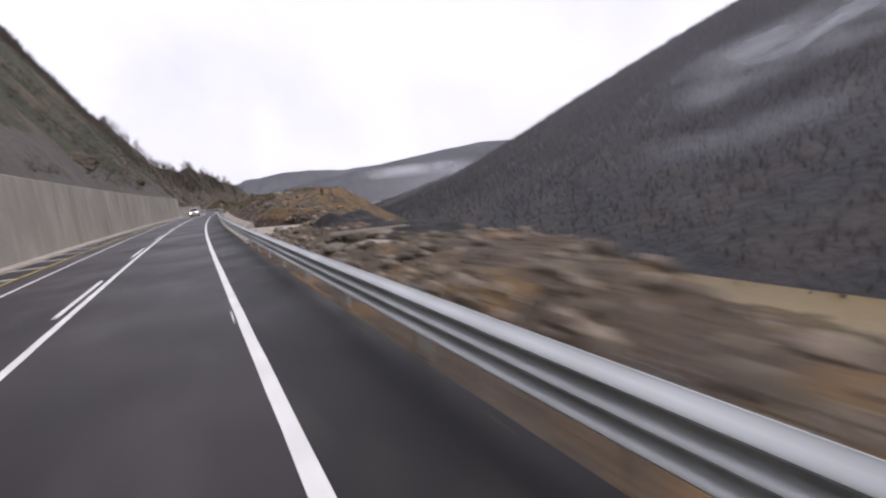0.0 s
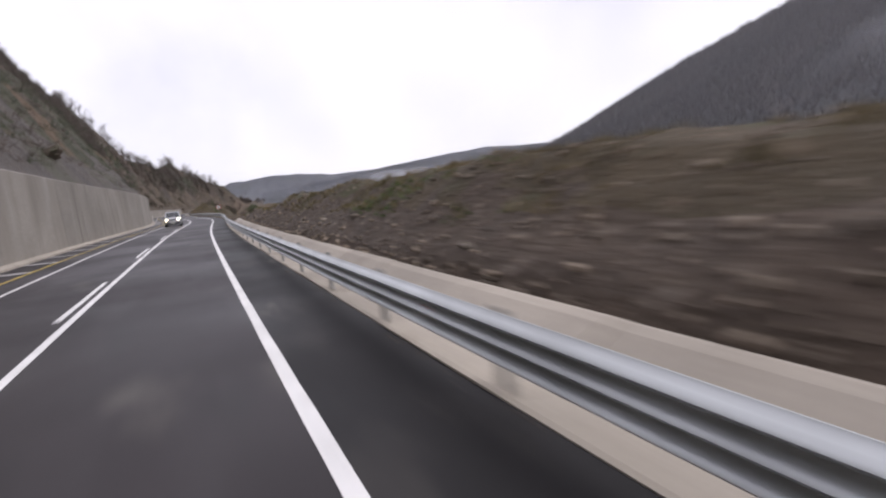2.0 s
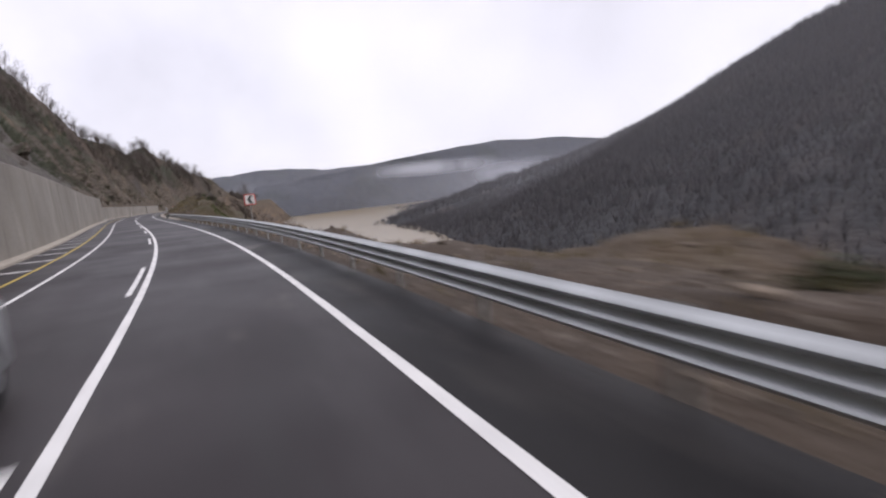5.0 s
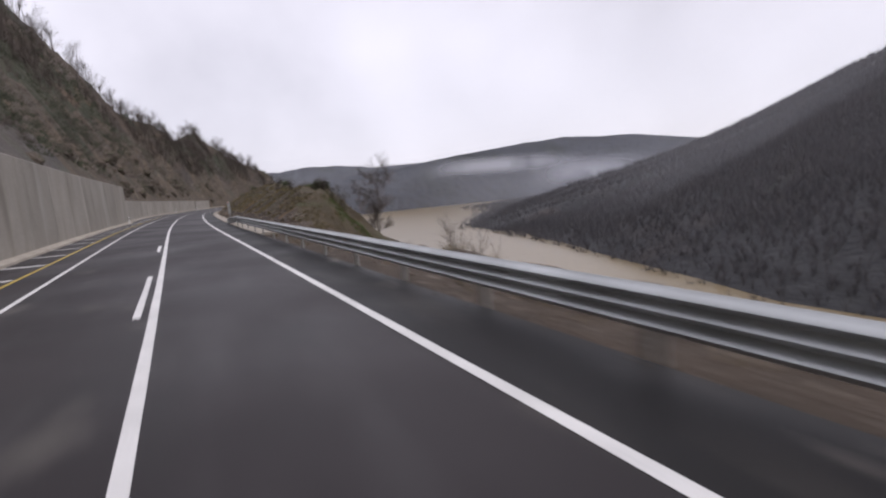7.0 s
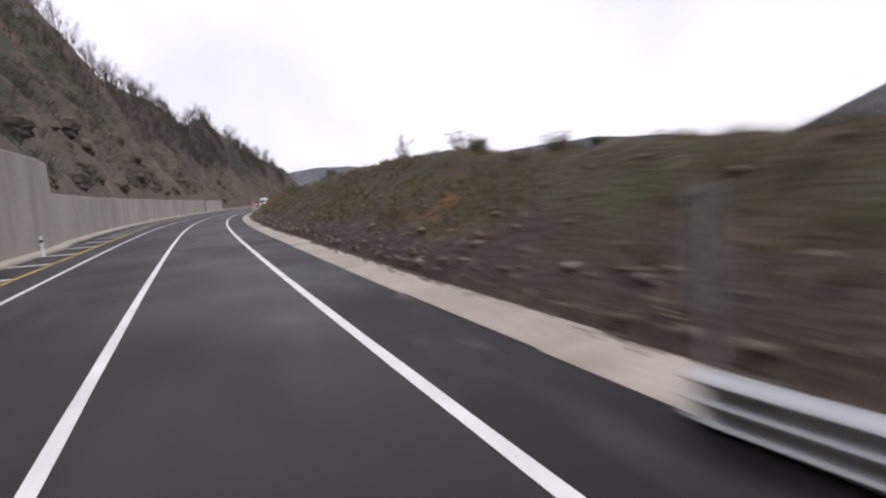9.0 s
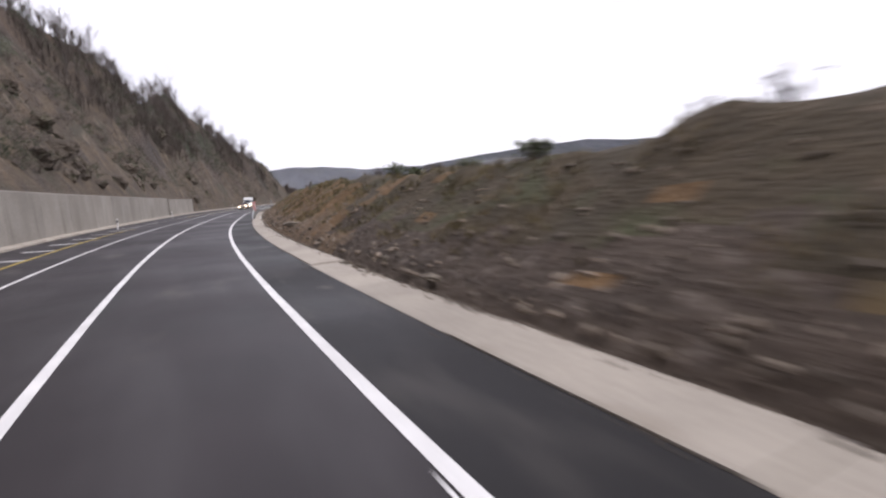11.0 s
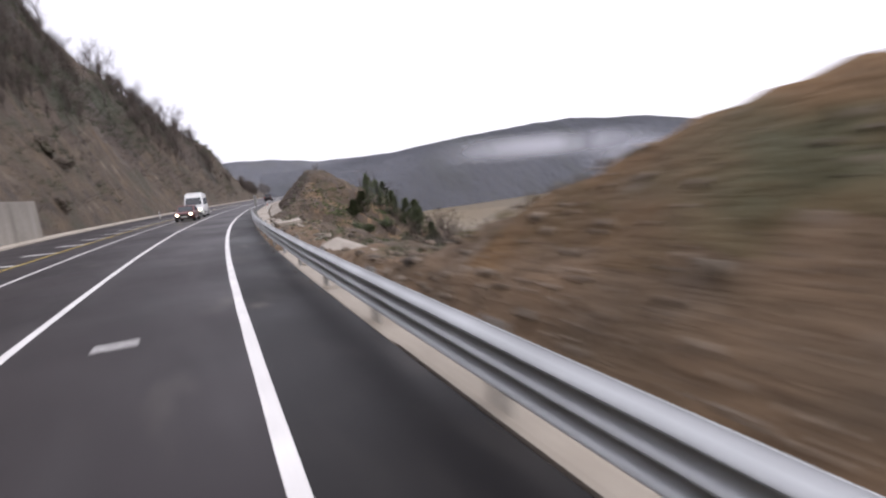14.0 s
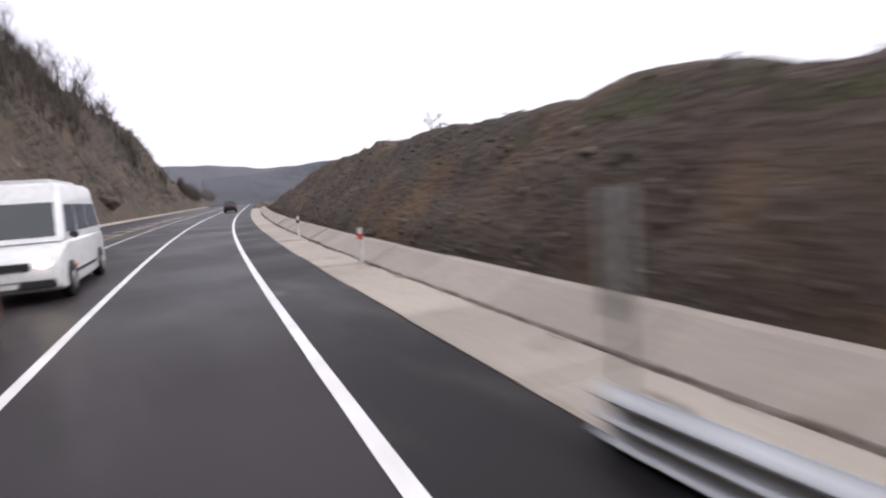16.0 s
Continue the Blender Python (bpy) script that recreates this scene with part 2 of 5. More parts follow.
DARKCAR = mat("black car paint", (0.03, 0.022, 0.022), 0.35, dark=0.75, scale=1.0, fine=6, bump=0.02, dist=0.002, coat=0.5)
GLASS = mat("tinted glass", (0.025, 0.03, 0.033), 0.08, dark=0.8, scale=1.0, fine=3, bump=0.0, dist=0.001, coat=0.8)
TYRE = mat("rubber", (0.022, 0.021, 0.02), 0.85, dark=0.7, scale=3.0, fine=40, bump=0.3, dist=0.004)
RIM = mat("wheel rim", (0.42, 0.42, 0.43), 0.35, 0.8, dark=0.75, scale=3.0, fine=20, bump=0.03, dist=0.002)
TRIM = mat("black plastic", (0.03, 0.03, 0.03), 0.6, dark=0.7, scale=3.0, fine=30, bump=0.1, dist=0.002)
WHITEPLASTIC = mat("white plastic", (0.75, 0.74, 0.72), 0.5, dark=0.8, scale=3.0, fine=20, bump=0.05, dist=0.002)
REDSHEET = mat("red reflective sheet", (0.55, 0.04, 0.03), 0.4, dark=0.85, scale=3.0, fine=20, bump=0.02, dist=0.001)
AMBER = mat("orange lens", (0.7, 0.16, 0.03), 0.3, dark=0.85, scale=3.0, fine=20, bump=0.02, dist=0.001)
LIT = bpy.data.materials.new("lit headlamp")
LIT.use_nodes = True
LIT.node_tree.nodes["Principled BSDF"].inputs["Emission Color"].default_value = (1, 0.82, 0.55, 1)
LIT.node_tree.nodes["Principled BSDF"].inputs["Emission Strength"].default_value = 25.0


def mist_material(name, amount, scale, lo, hi, edge=4.0):
    """Thin cloud: white droplets that scatter the daylight, torn by noise and faded at the sheet's edge."""
    m = bpy.data.materials.new(name)
    m.use_nodes = True
    n, l = m.node_tree.nodes, m.node_tree.links
    n.remove(n["Principled BSDF"])
    out = n["Material Output"]
    dif, tra, trl, add, mix = n.new("ShaderNodeBsdfDiffuse"), n.new("ShaderNodeBsdfTransparent"), n.new("ShaderNodeBsdfTranslucent"), n.new("ShaderNodeMixShader"), n.new("ShaderNodeMixShader")
    dif.inputs["Color"].default_value = (0.84, 0.87, 0.95, 1)
    trl.inputs["Color"].default_value = (0.95, 0.94, 0.97, 1)
    co, no, rmp = n.new("ShaderNodeTexCoord"), n.new("ShaderNodeTexNoise"), n.new("ShaderNodeMapRange")
    no.inputs["Scale"].default_value, no.inputs["Detail"].default_value = scale, 6
    rmp.inputs["From Min"].default_value, rmp.inputs["From Max"].default_value = lo, hi
    uv = n.new("ShaderNodeUVMap")
    sep = n.new("ShaderNodeSeparateXYZ")
    l.new(uv.outputs[0], sep.inputs[0])
    fac = rmp.outputs["Result"]
    l.new(co.outputs["Object"], no.inputs["Vector"])
    l.new(no.outputs["Fac"], rmp.inputs["Value"])
    for axis in ("X", "Y"):
        # edge u (1 - u): nothing at either edge
        inv, par = n.new("ShaderNodeMath"), n.new("ShaderNodeMath")
        inv.operation, par.operation = "SUBTRACT", "MULTIPLY"
        inv.inputs[0].default_value = 1.0
        l.new(sep.outputs[axis], inv.inputs[1])
        l.new(sep.outputs[axis], par.inputs[0])
        l.new(inv.outputs[0], par.inputs[1])
        four, mul = n.new("ShaderNodeMath"), n.new("ShaderNodeMath")
        four.operation, mul.operation = "MULTIPLY", "MULTIPLY"
        four.use_clamp = True
        soft = n.new("ShaderNodeMath")
        soft.operation = "POWER"
        soft.inputs[1].default_value = 1.7
        four.inputs[1].default_value = edge
        l.new(par.outputs[0], four.inputs[0])
        l.new(four.outputs[0], soft.inputs[0])
        l.new(soft.outputs[0], mul.inputs[0])
        l.new(fac, mul.inputs[1])
        fac = mul.outputs[0]
    amt = n.new("ShaderNodeMath")
    amt.operation = "MULTIPLY"
    amt.inputs[1].default_value = amount
    l.new(fac, amt.inputs[0])
    add.inputs[0].default_value = 0.5
    l.new(dif.outputs[0], add.inputs[1])
    l.new(trl.outputs[0], add.inputs[2])
    l.new(amt.outputs[0], mix.inputs[0])
    l.new(tra.outputs[0], mix.inputs[1])
    l.new(add.outputs[0], mix.inputs[2])
    l.new(mix.outputs[0], out.inputs["Surface"])
    return m


HAZE = mist_material("valley haze", 0.09, 0.004, 0.0, 0.45, 5.0)
VEIL = mist_material("drizzle haze", 0.18, 0.01, 0.05, 0.5)
DRIFT = mist_material("drizzle drifting over the river", 0.09, 0.008, 0.1, 0.55, 6.0)
CLOUD = mist_material("low cloud", 0.75, 0.02, 0.26, 0.52)
RIVERHAZE = mist_material("haze along the river", 0.1, 0.01, 0.1, 0.5, 5.0)
BANK = mist_material("river mist", 0.2, 0.012, 0.1, 0.62, 4.5)
WISP = mist_material("torn cloud wisps", 0.62, 0.024, 0.38, 0.66)


# ---- building helpers ----
def part(name, bm, material, parent=None, label="", smooth=False):
    me = bpy.data.meshes.new(name)
    bm.to_mesh(me)
    bm.free()
    for m in material if isinstance(material, (list, tuple)) else (material,):
        me.materials.append(m)
    if smooth:
        me.shade_smooth()
    ob = new(name, me)
    ob.parent = parent
    if label:
        ob["label"] = label
    return ob


def box(bm, cx, cy, cz, sx, sy, sz, m=None, bevel=0.0):
    g = bmesh.ops.create_cube(bm, size=1.0)["verts"]
    bmesh.ops.scale(bm, vec=(sx, sy, sz), verts=g)
    bmesh.ops.translate(bm, vec=(cx, cy, cz), verts=g)
    if m is not None:
        bmesh.ops.transform(bm, matrix=m, verts=g)
    if bevel:
        bmesh.ops.bevel(bm, geom=list({e for v in g for e in v.link_edges}), offset=bevel, segments=2, affect="EDGES")
    return g


def sweep(bm, stations, profile, closed=False, caps=True):
    """Sweeps a profile of (x, z) along the road over the given stations; profile may be a function of s."""
    rings = []
    for s in stations:
        rings.append([bm.verts.new(at(s, x, z)) for x, z in (profile(s) if callable(profile) else profile)])
    n = len(rings[0])
    for a, b in zip(rings, rings[1:]):
        for i in range(n if closed else n - 1):
            j = (i + 1) % n
            bm.faces.new((a[i], a[j], b[j], b[i]))
    if closed and caps:
        bm.faces.new(rings[0][::-1])
        bm.faces.new(rings[-1])
    bmesh.ops.recalc_face_normals(bm, faces=bm.faces)


def steps(a, b, d):
    n = max(1, round((b - a) / d))
    return [a + (b - a) * i / n for i in range(n + 1)]


def table(rows):
    xs, ys = zip(*rows)
    return lambda s: float(np.interp(s, xs, ys))


def fbm(x, y, z=0.0, octaves=4):
    return noise.fractal(Vector((x, y, z)), 1.0, 2.0, octaves)


def soup(name, verts, faces, material, parent=None, smooth=False):
    me = bpy.data.meshes.new(name)
    me.from_pydata(verts, [], faces)
    for m in material if isinstance(material, (list, tuple)) else (material,):
        me.materials.append(m)
    if smooth:
        me.shade_smooth()
    ob = new(name, me)
    ob.parent = parent
    return ob


def empty(name, m=None):
    ob = new(name)
    ob.empty_display_size = 0.2
    if m is not None:
        ob.matrix_world = m
    return ob


def step_up(s, a, b):
    return max(0.0, min(1.0, (s - a) / (b - a)))


rnd = random.Random(7)

# ---- ground on the river side ----
bank_rubble = table(((-80, -.1), (2, .05), (4, .3), (9, .45), (14, .45), (22, .4), (30, .5), (36, 1.2), (42, 2.0), (54, 2.1), (63, 2.2), (76, 2.25), (83, 2.1), (90, 2.0), (96, 1.8), (101, 1.5), (107, 1.1), (112, 1.1), (114, .7), (116, .3), (119, .02), (122, .25), (127, .4), (132, .3), (138, -.1), (184, -.1)))
bank_grass = table(((184, -.1), (200, .15), (204, .7), (207, 1.45), (210, 2.0), (214, 2.45), (222, 2.3), (228, 2.5), (236, 3.1), (245, 3.5), (255, 3.3), (266, 2.5), (274, 2.35), (284, 2.7), (292, 2.6), (300, 2.8), (310, 2.65), (317, 2.5), (323, 2.75), (329, 2.75), (331, 2.1), (332.5, 1.1), (334, .4), (340, .05), (353, .05), (359, .05), (361, .15), (363.5, .75), (365.5, 1.1), (367.2, 1.7), (369, 2.2), (371, 2.7), (373, 3.0), (375, 3.1), (377, 3.35), (382, 3.65), (391, 3.85), (405, 4.2), (418, 4.0), (432, 2.4), (446, 0.5), (600, 0.3)))


def bank_height(s):
    """Crest of the bank beside the road: a rubble mound first, a grassy bank further on."""
    return bank_rubble(s) if s < 184 else bank_grass(s)


RIVER = -16.0
near_bank = table(((-100, 36), (40, 38), (110, 34), (130, 22), (205, 24), (235, 40), (340, 46), (365, 40), (390, 40), (415, 40), (440, 26), (470, 20), (700, 20)))
apron_edge = table(((25.4, 4.3), (29, 5.1), (31.5, 6.1), (33.2, 4.9), (34.5, 4.1), (36, 2.9)))
far_bank = table(((-100, 60), (60, 61), (212, 63), (242, 71), (291, 83), (330, 88), (352, 84), (378, 77), (400, 79), (420, 83), (445, 92), (520, 105), (700, 66)))
wall_x = table(((-60, -8.8), (252, -8.8), (256, -9.4), (305, -11.2), (345, -11.8), (370, -12.8), (420, -13.4), (520, -13.4)))


def toe_of(s):
    if 25.4 < s < 36:
        return apron_edge(s)
    return 2.4 + 0.45 * step_up(s, 29, 31) * (1 - step_up(s, 116, 120)) + 1.25 * step_up(s, 361, 365)


def river_bank(s, x):
    """Height of the ground x metres right of the edge line."""
    h = max(bank_height(s), 0.05)
    toe = toe_of(s)
    foot = 0.0 if 119 < s < 196 or 344 < s < 361 else 0.12
    if 30 < s < 119 or s > 365:
        foot = 0.3
    if x <= toe:
        paved = 25.4 < s < 118.2 or 203 < s < 343.6 or s > 365
        return -0.12 if paved else -0.05 + 0.05 * fbm(s * 1.5, x * 1.5, 6)
    slope = 0.62 + 0.36 * step_up(s, 356, 364)
    slope -= 0.47 * step_up(s, 2, 5) * (1 - step_up(s, 24, 26))
    crest = toe + max(h - foot, 0.05) / slope
    if x < crest:
        z = foot + (x - toe) * slope
    else:
        flat = crest + 1.5 + 4.0 * step_up(s, 34, 42) * (1 - step_up(s, 66, 78)) + 3.2 * step_up(s, 117, 122) * (1 - step_up(s, 132, 140))
        drop = (h - RIVER + 0.6) / max(8.0, near_bank(s) - flat)
        z = h if x < flat else h - (x - flat) * drop
    rough = min(1.0, (x - toe) / 1.2)
    big = 0.3 if x < crest + 2 else 0.7
    ledges = 0.35 * step_up(s, 352, 362) * abs(fbm(s * 0.5, z * 1.4, 21))
    return z + rough * (big * fbm(s * 0.25, x * 0.25, 3) + 0.13 * fbm(s * 1.1, x * 1.1, 9) + ledges)


def bank_kind(s, x):
    """0 earth, 1 rubble, 2 grass, 3 orange earth, 4 shale, 5 ochre rubble."""
    j = fbm(s * 0.6, x * 0.6, 17)
    u = x - toe_of(s) + j * 1.1
    if s + 4 * j > 352:
        if s + 8 * j < 375 or u > 4.4 + 2 * j:
            return 5 if j > 0.25 else (1 if -0.25 < j < 0.02 else 0)
        return 2 if j > 0.25 and u > 2.5 else 4
    if s < 28:
        return 3 if j > 0.28 else (0 if j > -0.25 else 1)
    if s < 118:
        if s + 8 * j < 43:
            return 3 if j > -0.12 and u > 0.5 else 1
        return 1 if u < 2.0 else 2
    if s < 200:
        return 1 if x < 4.5 else 0
    if s + 9 * j < 276:
        return 1 if u < 1.2 else (3 if u < 3.0 and j > 0.45 else 2)
    if s < 336 and u > 4.4 + 2.5 * j - 1.5 * (1 - step_up(s, 276, 300)):
        return 2
    return 5 if u < 1.1 else (3 if s < 336 else 0)


def build_bank():
    verts, faces, kinds = [], [], []
    offs = [-2.0, -1.6, -1.2, -0.8, -0.4, 0.0] + [0.32 * i for i in range(1, 26)] + [8.7, 9.5, 10.5, 12, 14, 16.5, 19.5, 23, 27, 31, 36, 41, 48, 56]
    ss = steps(-60, 200, 1.0) + steps(200.8, 420, 0.8) + steps(422, 560, 2.0)
    n = len(offs)
    for s in ss:
        toe = toe_of(s)
        verts += [at(s, max(toe + o, 1.4), river_bank(s, max(toe + o, 1.4))) for o in offs]
    for i in range(len(ss) - 1):
        for k in range(n - 1):
            a = i * n + k
            faces.append((a, a + 1, a + n + 1, a + n))
            kinds.append(bank_kind(ss[i], toe_of(ss[i]) + offs[k]))
    ob = soup("ground", verts, faces, (EARTH, RUBBLE, GRASSY, ORANGE, ROCKFACE, SCREE), smooth=True)
    for p, k in zip(ob.data.polygons, kinds):
        p.material_index = k
    return ob


tagged(build_bank(), "bare brown earth, rubble and winter grass bank beside the river", "ground", kind="structure")

bm = bmesh.new()
bmesh.ops.create_grid(bm, x_segments=1, y_segments=1, size=4000)
bmesh.ops.translate(bm, vec=(0, 0, RIVER - 0.8), verts=bm.verts)
tagged(part("valley_ground", bm, EARTH), "brown valley floor reaching to the horizon", "ground", kind="structure")
bm = bmesh.new()
sweep(bm, steps(-300, 1100, 10), ((12, RIVER), (170, RIVER)))
tagged(part("water", bm, WATER), "muddy yellow-brown river in flood", "river", kind="structure")

# ---- road ----
bm = bmesh.new()
sweep(bm, steps(-60, 560, 4), lambda s: ((wall_x(s) + 0.55, 0), (1.44, 0), (1.44, -0.5), (wall_x(s) + 0.55, -0.5)), closed=True)
tagged(part("road", bm, ASPHALT), "dark damp asphalt road", "road", kind="structure")


def stripe(name, a, b, x, w, material, label, z=0.006, parent=None):
    """A painted line with slightly worn, wandering edges."""
    bm = bmesh.new()
    line = x if callable(x) else lambda s: x
    sweep(bm, steps(a, b, 1.0), lambda s: ((line(s) - w / 2 + 0.008 * fbm(s * 2.1, w, 1), z), (line(s) + w / 2 + 0.008 * fbm(s * 2.3, w, 5), z)))
    ob = part(name, bm, material, parent)
    return ob if parent else tagged(ob, label, "road marking", kind="structure")


bm = bmesh.new()
sweep(bm, steps(-60, 560, 2), lambda s: ((0.05 + 0.02 * fbm(s * 0.3, 0, 4), 0.004), (1.435, 0.004)))
tagged(part("shoulder", bm, SHOULDER), "fresh darker asphalt shoulder along the edge line", "road", kind="structure")
stripe("edge_line", -60, 555, 0, 0.145, PAINT, "white solid edge line on damp asphalt")
stripe("centre_line", -60, 555, -2.95, 0.14, PAINT, "white solid centre line on damp asphalt")
stripe("edge_line", -60, 555, -5.69, 0.12, PAINT, "white solid edge line of the oncoming lane")
border_x = table(((-60, -6.75), (258, -6.75), (300, -7.8), (320, -7.9), (335, -7.4), (357, -7.15), (470, -7.0)))
stripe("hatch_border", -60, 306.7, border_x, 0.11, YELLOW, "thin yellow line bordering the hatched strip")
stripe("hatch_border", 334, 470, border_x, 0.11, YELLOW, "thin yellow line bordering the hatched strip")
for s0, x0, w0 in ((328.4, -1.48, 0.74), (333.2, -1.62, 0.54)):
    bm = bmesh.new()
    box(bm, 0, 0, 0.004, w0, 0.16, 0.005)
    tagged(part("lane_bar", bm, PAINT), "short worn white bar across the lane", "road marking", "bars across the lane", "structure").matrix_world = stand(s0, x0)
for s0 in [12.3 + 14 * i for i in range(-4, 10)] + [156, 170, 184, 198]:
    tagged(stripe("dash", s0, s0 + (5.8 if s0 < 190 else 3.5), -3.2, 0.12, PAINT, ""), "short white dash beside the solid centre line", "road marking", "dashes of the centre line", "structure")
for s0, s1 in ((8.4, 9.2), (84.5, 85.1), (93.3, 94.0), (210.6, 211.2), (260.0, 260.6), (302.4, 303.0)):
    tagged(stripe("setting_out_mark", s0, s1, -0.115, 0.028, PAINT, ""), "thin short white setting-out mark beside the edge line", "road marking", "setting-out marks", "structure")
bm = bmesh.new()
box(bm, 0, 0, 0.004, 1.35, 0.32, 0.006)
hatch = tagged(part("hatch_bar", bm, PAINT), "white hatch bar beside the yellow line", "road marking", "hatch bars along the wall", "structure")
hatch.matrix_world = stand(-38, border_x(-38) - 0.8, 0, -14)
for i in range(1, 110):
    s0 = -38 + 4.45 * i
    copy_thing(hatch, stand(s0, border_x(s0) - 0.8, 0, -14))

# ---- left retaining walls: cast panels with open joints ----
def wall_run(a, b, top, length, label):
    root = tagged(empty("retaining_wall", stand(a, wall_x(a))), label, "wall", kind="structure")
    inv = root.matrix_world.inverted()
    n = round((b - a) / length)
    for i in range(n):
        s0, s1 = a + (b - a) * i / n + 0.015, a + (b - a) * (i + 1) / n - 0.015
        lean = rnd.uniform(-0.006, 0.006)
        t0, t1 = top(s0), top(s1)
        bm = bmesh.new()
        vs = []
        for s, t in ((s0, t0), ((s0 + s1) / 2, (t0 + t1) / 2), (s1, t1)):
            x = wall_x(s) + lean
            vs.append([bm.verts.new(inv @ at(s, px, pz)) for px, pz in ((x + 0.12, -0.4), (x, t - 0.05), (x - 0.04, t), (x - 0.4, t), (x - 0.5, -0.4))])
        for p, q in zip(vs, vs[1:]):
            for k in range(5):
                bm.faces.new((p[k], p[(k + 1) % 5], q[(k + 1) % 5], q[k]))
        bm.faces.new(vs[0][::-1])
        bm.faces.new(vs[-1])
        bmesh.ops.recalc_face_normals(bm, faces=bm.faces)
        part("panel", bm, WALLMAT, root)
    return root


wall_run(-58, 254, lambda s: 4.7, 6.0, "tall grey concrete retaining wall with rain streaks")
wall_run(254.05, 346, lambda s: 3.05 - 0.2 * step_up(s, 300, 346), 6.0, "low grey concrete retaining wall below rocks")
wall_run(347.5, 369, lambda s: 2.75, 5.4, "short grey concrete wall at the foot of the hill")
bm = bmesh.new()
sweep(bm, steps(-60, 560, 3), lambda s: ((wall_x(s) + 0.56, -0.3), (wall_x(s) + 0.56, 0.1), (wall_x(s) + 0.5, 0.14), (wall_x(s) - 0.1, 0.2), (wall_x(s) - 0.1, -0.3)), closed=True)
tagged(part("kerb", bm, CONCRETE), "pale concrete kerb at the foot of the wall", "kerb", kind="structure")

# ---- left hillside ----
def wall_top(s):
    return 4.5 if s < 254 else (2.8 if s < 369 else 0.1)


hill_slope = table(((-80, 1.48), (120, 1.45), (160, 1.37), (200, 1.53), (230, 1.51), (260, 1.65), (300, 1.82), (340, 1.88), (380, 2.6), (420, 2.09), (460, 1.98), (500, 2.5), (540, 1.56), (660, 1.56)))
hill_crest = table(((-80, 33), (120, 35), (160, 37.5), (200, 36.5), (230, 29.5), (260, 21), (300, 25), (340, 14), (380, 8.6), (420, 16), (460, 11), (500, 7), (540, 4), (600, 3), (660, 3)))


def hill_height(s, u):
    """Height of the hillside u metres behind the wall's face: a steep face up to the crest, a gentle fall behind."""
    k = hill_slope(s)
    c = hill_crest(s)
    v = min(u, c)
    z = wall_top(s) + min(v, 4) * k * 0.8 + max(0.0, v - 4) * k - max(0.0, u - c) * 0.45
    crag = 1.3 * fbm(s * 0.05, u * 0.06, 1) + 0.8 * abs(fbm(s * 0.16, u * 0.2, 5)) + 0.35 * fbm(s * 0.6, u * 0.6, 8)
    ledge = 0.7 * abs(fbm(s * 0.3, u * 0.45, 61)) + 0.4 * abs(fbm(s * 0.7, u * 0.9, 62))
    return z + min(1.0, u / 5) * crag + min(1.0, u / 1.5) * ledge


def hill_place(s, u):
    return at(s, wall_x(s) - 0.45 - u, hill_height(s, u))


def build_hill():
    rise = [0, .02, .04, .06, .085, .11, .14, .17, .2, .24, .28, .32, .36, .4, .45, .5, .55, .6, .65, .7, .75, .8, .85, .9, .95, 1.0]
    back = [0.6, 1.4, 3, 6, 11, 18, 30, 50]
    ss = steps(-80, 640, 1.1)
    n = len(rise) + len(back)
    verts, kinds = [], []
    for s in ss:
        c = hill_crest(s)
        for f in rise + [1 + b / c for b in back]:
            u = f * c
            verts.append(hill_place(s, u))
            j = fbm(s * 0.06, u * 0.1, 33)
            kind = 0
            if u + 5 * j < 4.5 + 5 * step_up(s, 235, 260) * (1 - step_up(s, 345, 365)):
                kind = 1 if s + 15 * j > 225 else 2
            elif (0.12 < f + 0.25 * j < 1.0 and s + 20 * j < 290) or (0.2 < f + 0.25 * j < 0.62 and s + 20 * j < 345):
                kind = 3
            kinds.append(kind)
    faces = [(i * n + k, (i + 1) * n + k, (i + 1) * n + k + 1, i * n + k + 1) for i in range(len(ss) - 1) for k in range(n - 1)]
    ob = soup("hillside", verts, faces, (HILL, CLIFF, DARKCLIFF, GREENHILL), smooth=True)
    for p, f in zip(ob.data.polygons, faces):
        p.material_index = kinds[f[0]]
    return ob


tagged(build_hill(), "steep rocky hillside with dark winter scrub", "hill", kind="structure")


# ---- concrete strip and drain channel beside the road ----
def channel(a, b, profile, length, label):
    root = tagged(empty("drain_channel", stand(a, 2)), label, "drain channel", kind="structure")
    inv = root.matrix_world.inverted()
    n = max(1, round((b - a) / length))
    for i in range(n):
        s0, s1 = a + (b - a) * i / n + 0.012, a + (b - a) * (i + 1) / n - 0.012
        dz, dx = rnd.uniform(-0.012, 0.012), rnd.uniform(-0.015, 0.015)
        bm = bmesh.new()
        rings = [[bm.verts.new(inv @ at(s, x + dx, z + dz)) for x, z in profile] for s in (s0, (s0 + s1) / 2, s1)]
        m = len(profile)
        for p, q in zip(rings, rings[1:]):
            for k in range(m):
                bm.faces.new((p[k], p[(k + 1) % m], q[(k + 1) % m], q[k]))
        bm.faces.new(rings[0][::-1])
        bm.faces.new(rings[-1])
        bmesh.ops.recalc_face_normals(bm, faces=bm.faces)
        part("slab", bm, CONCRETE, root)


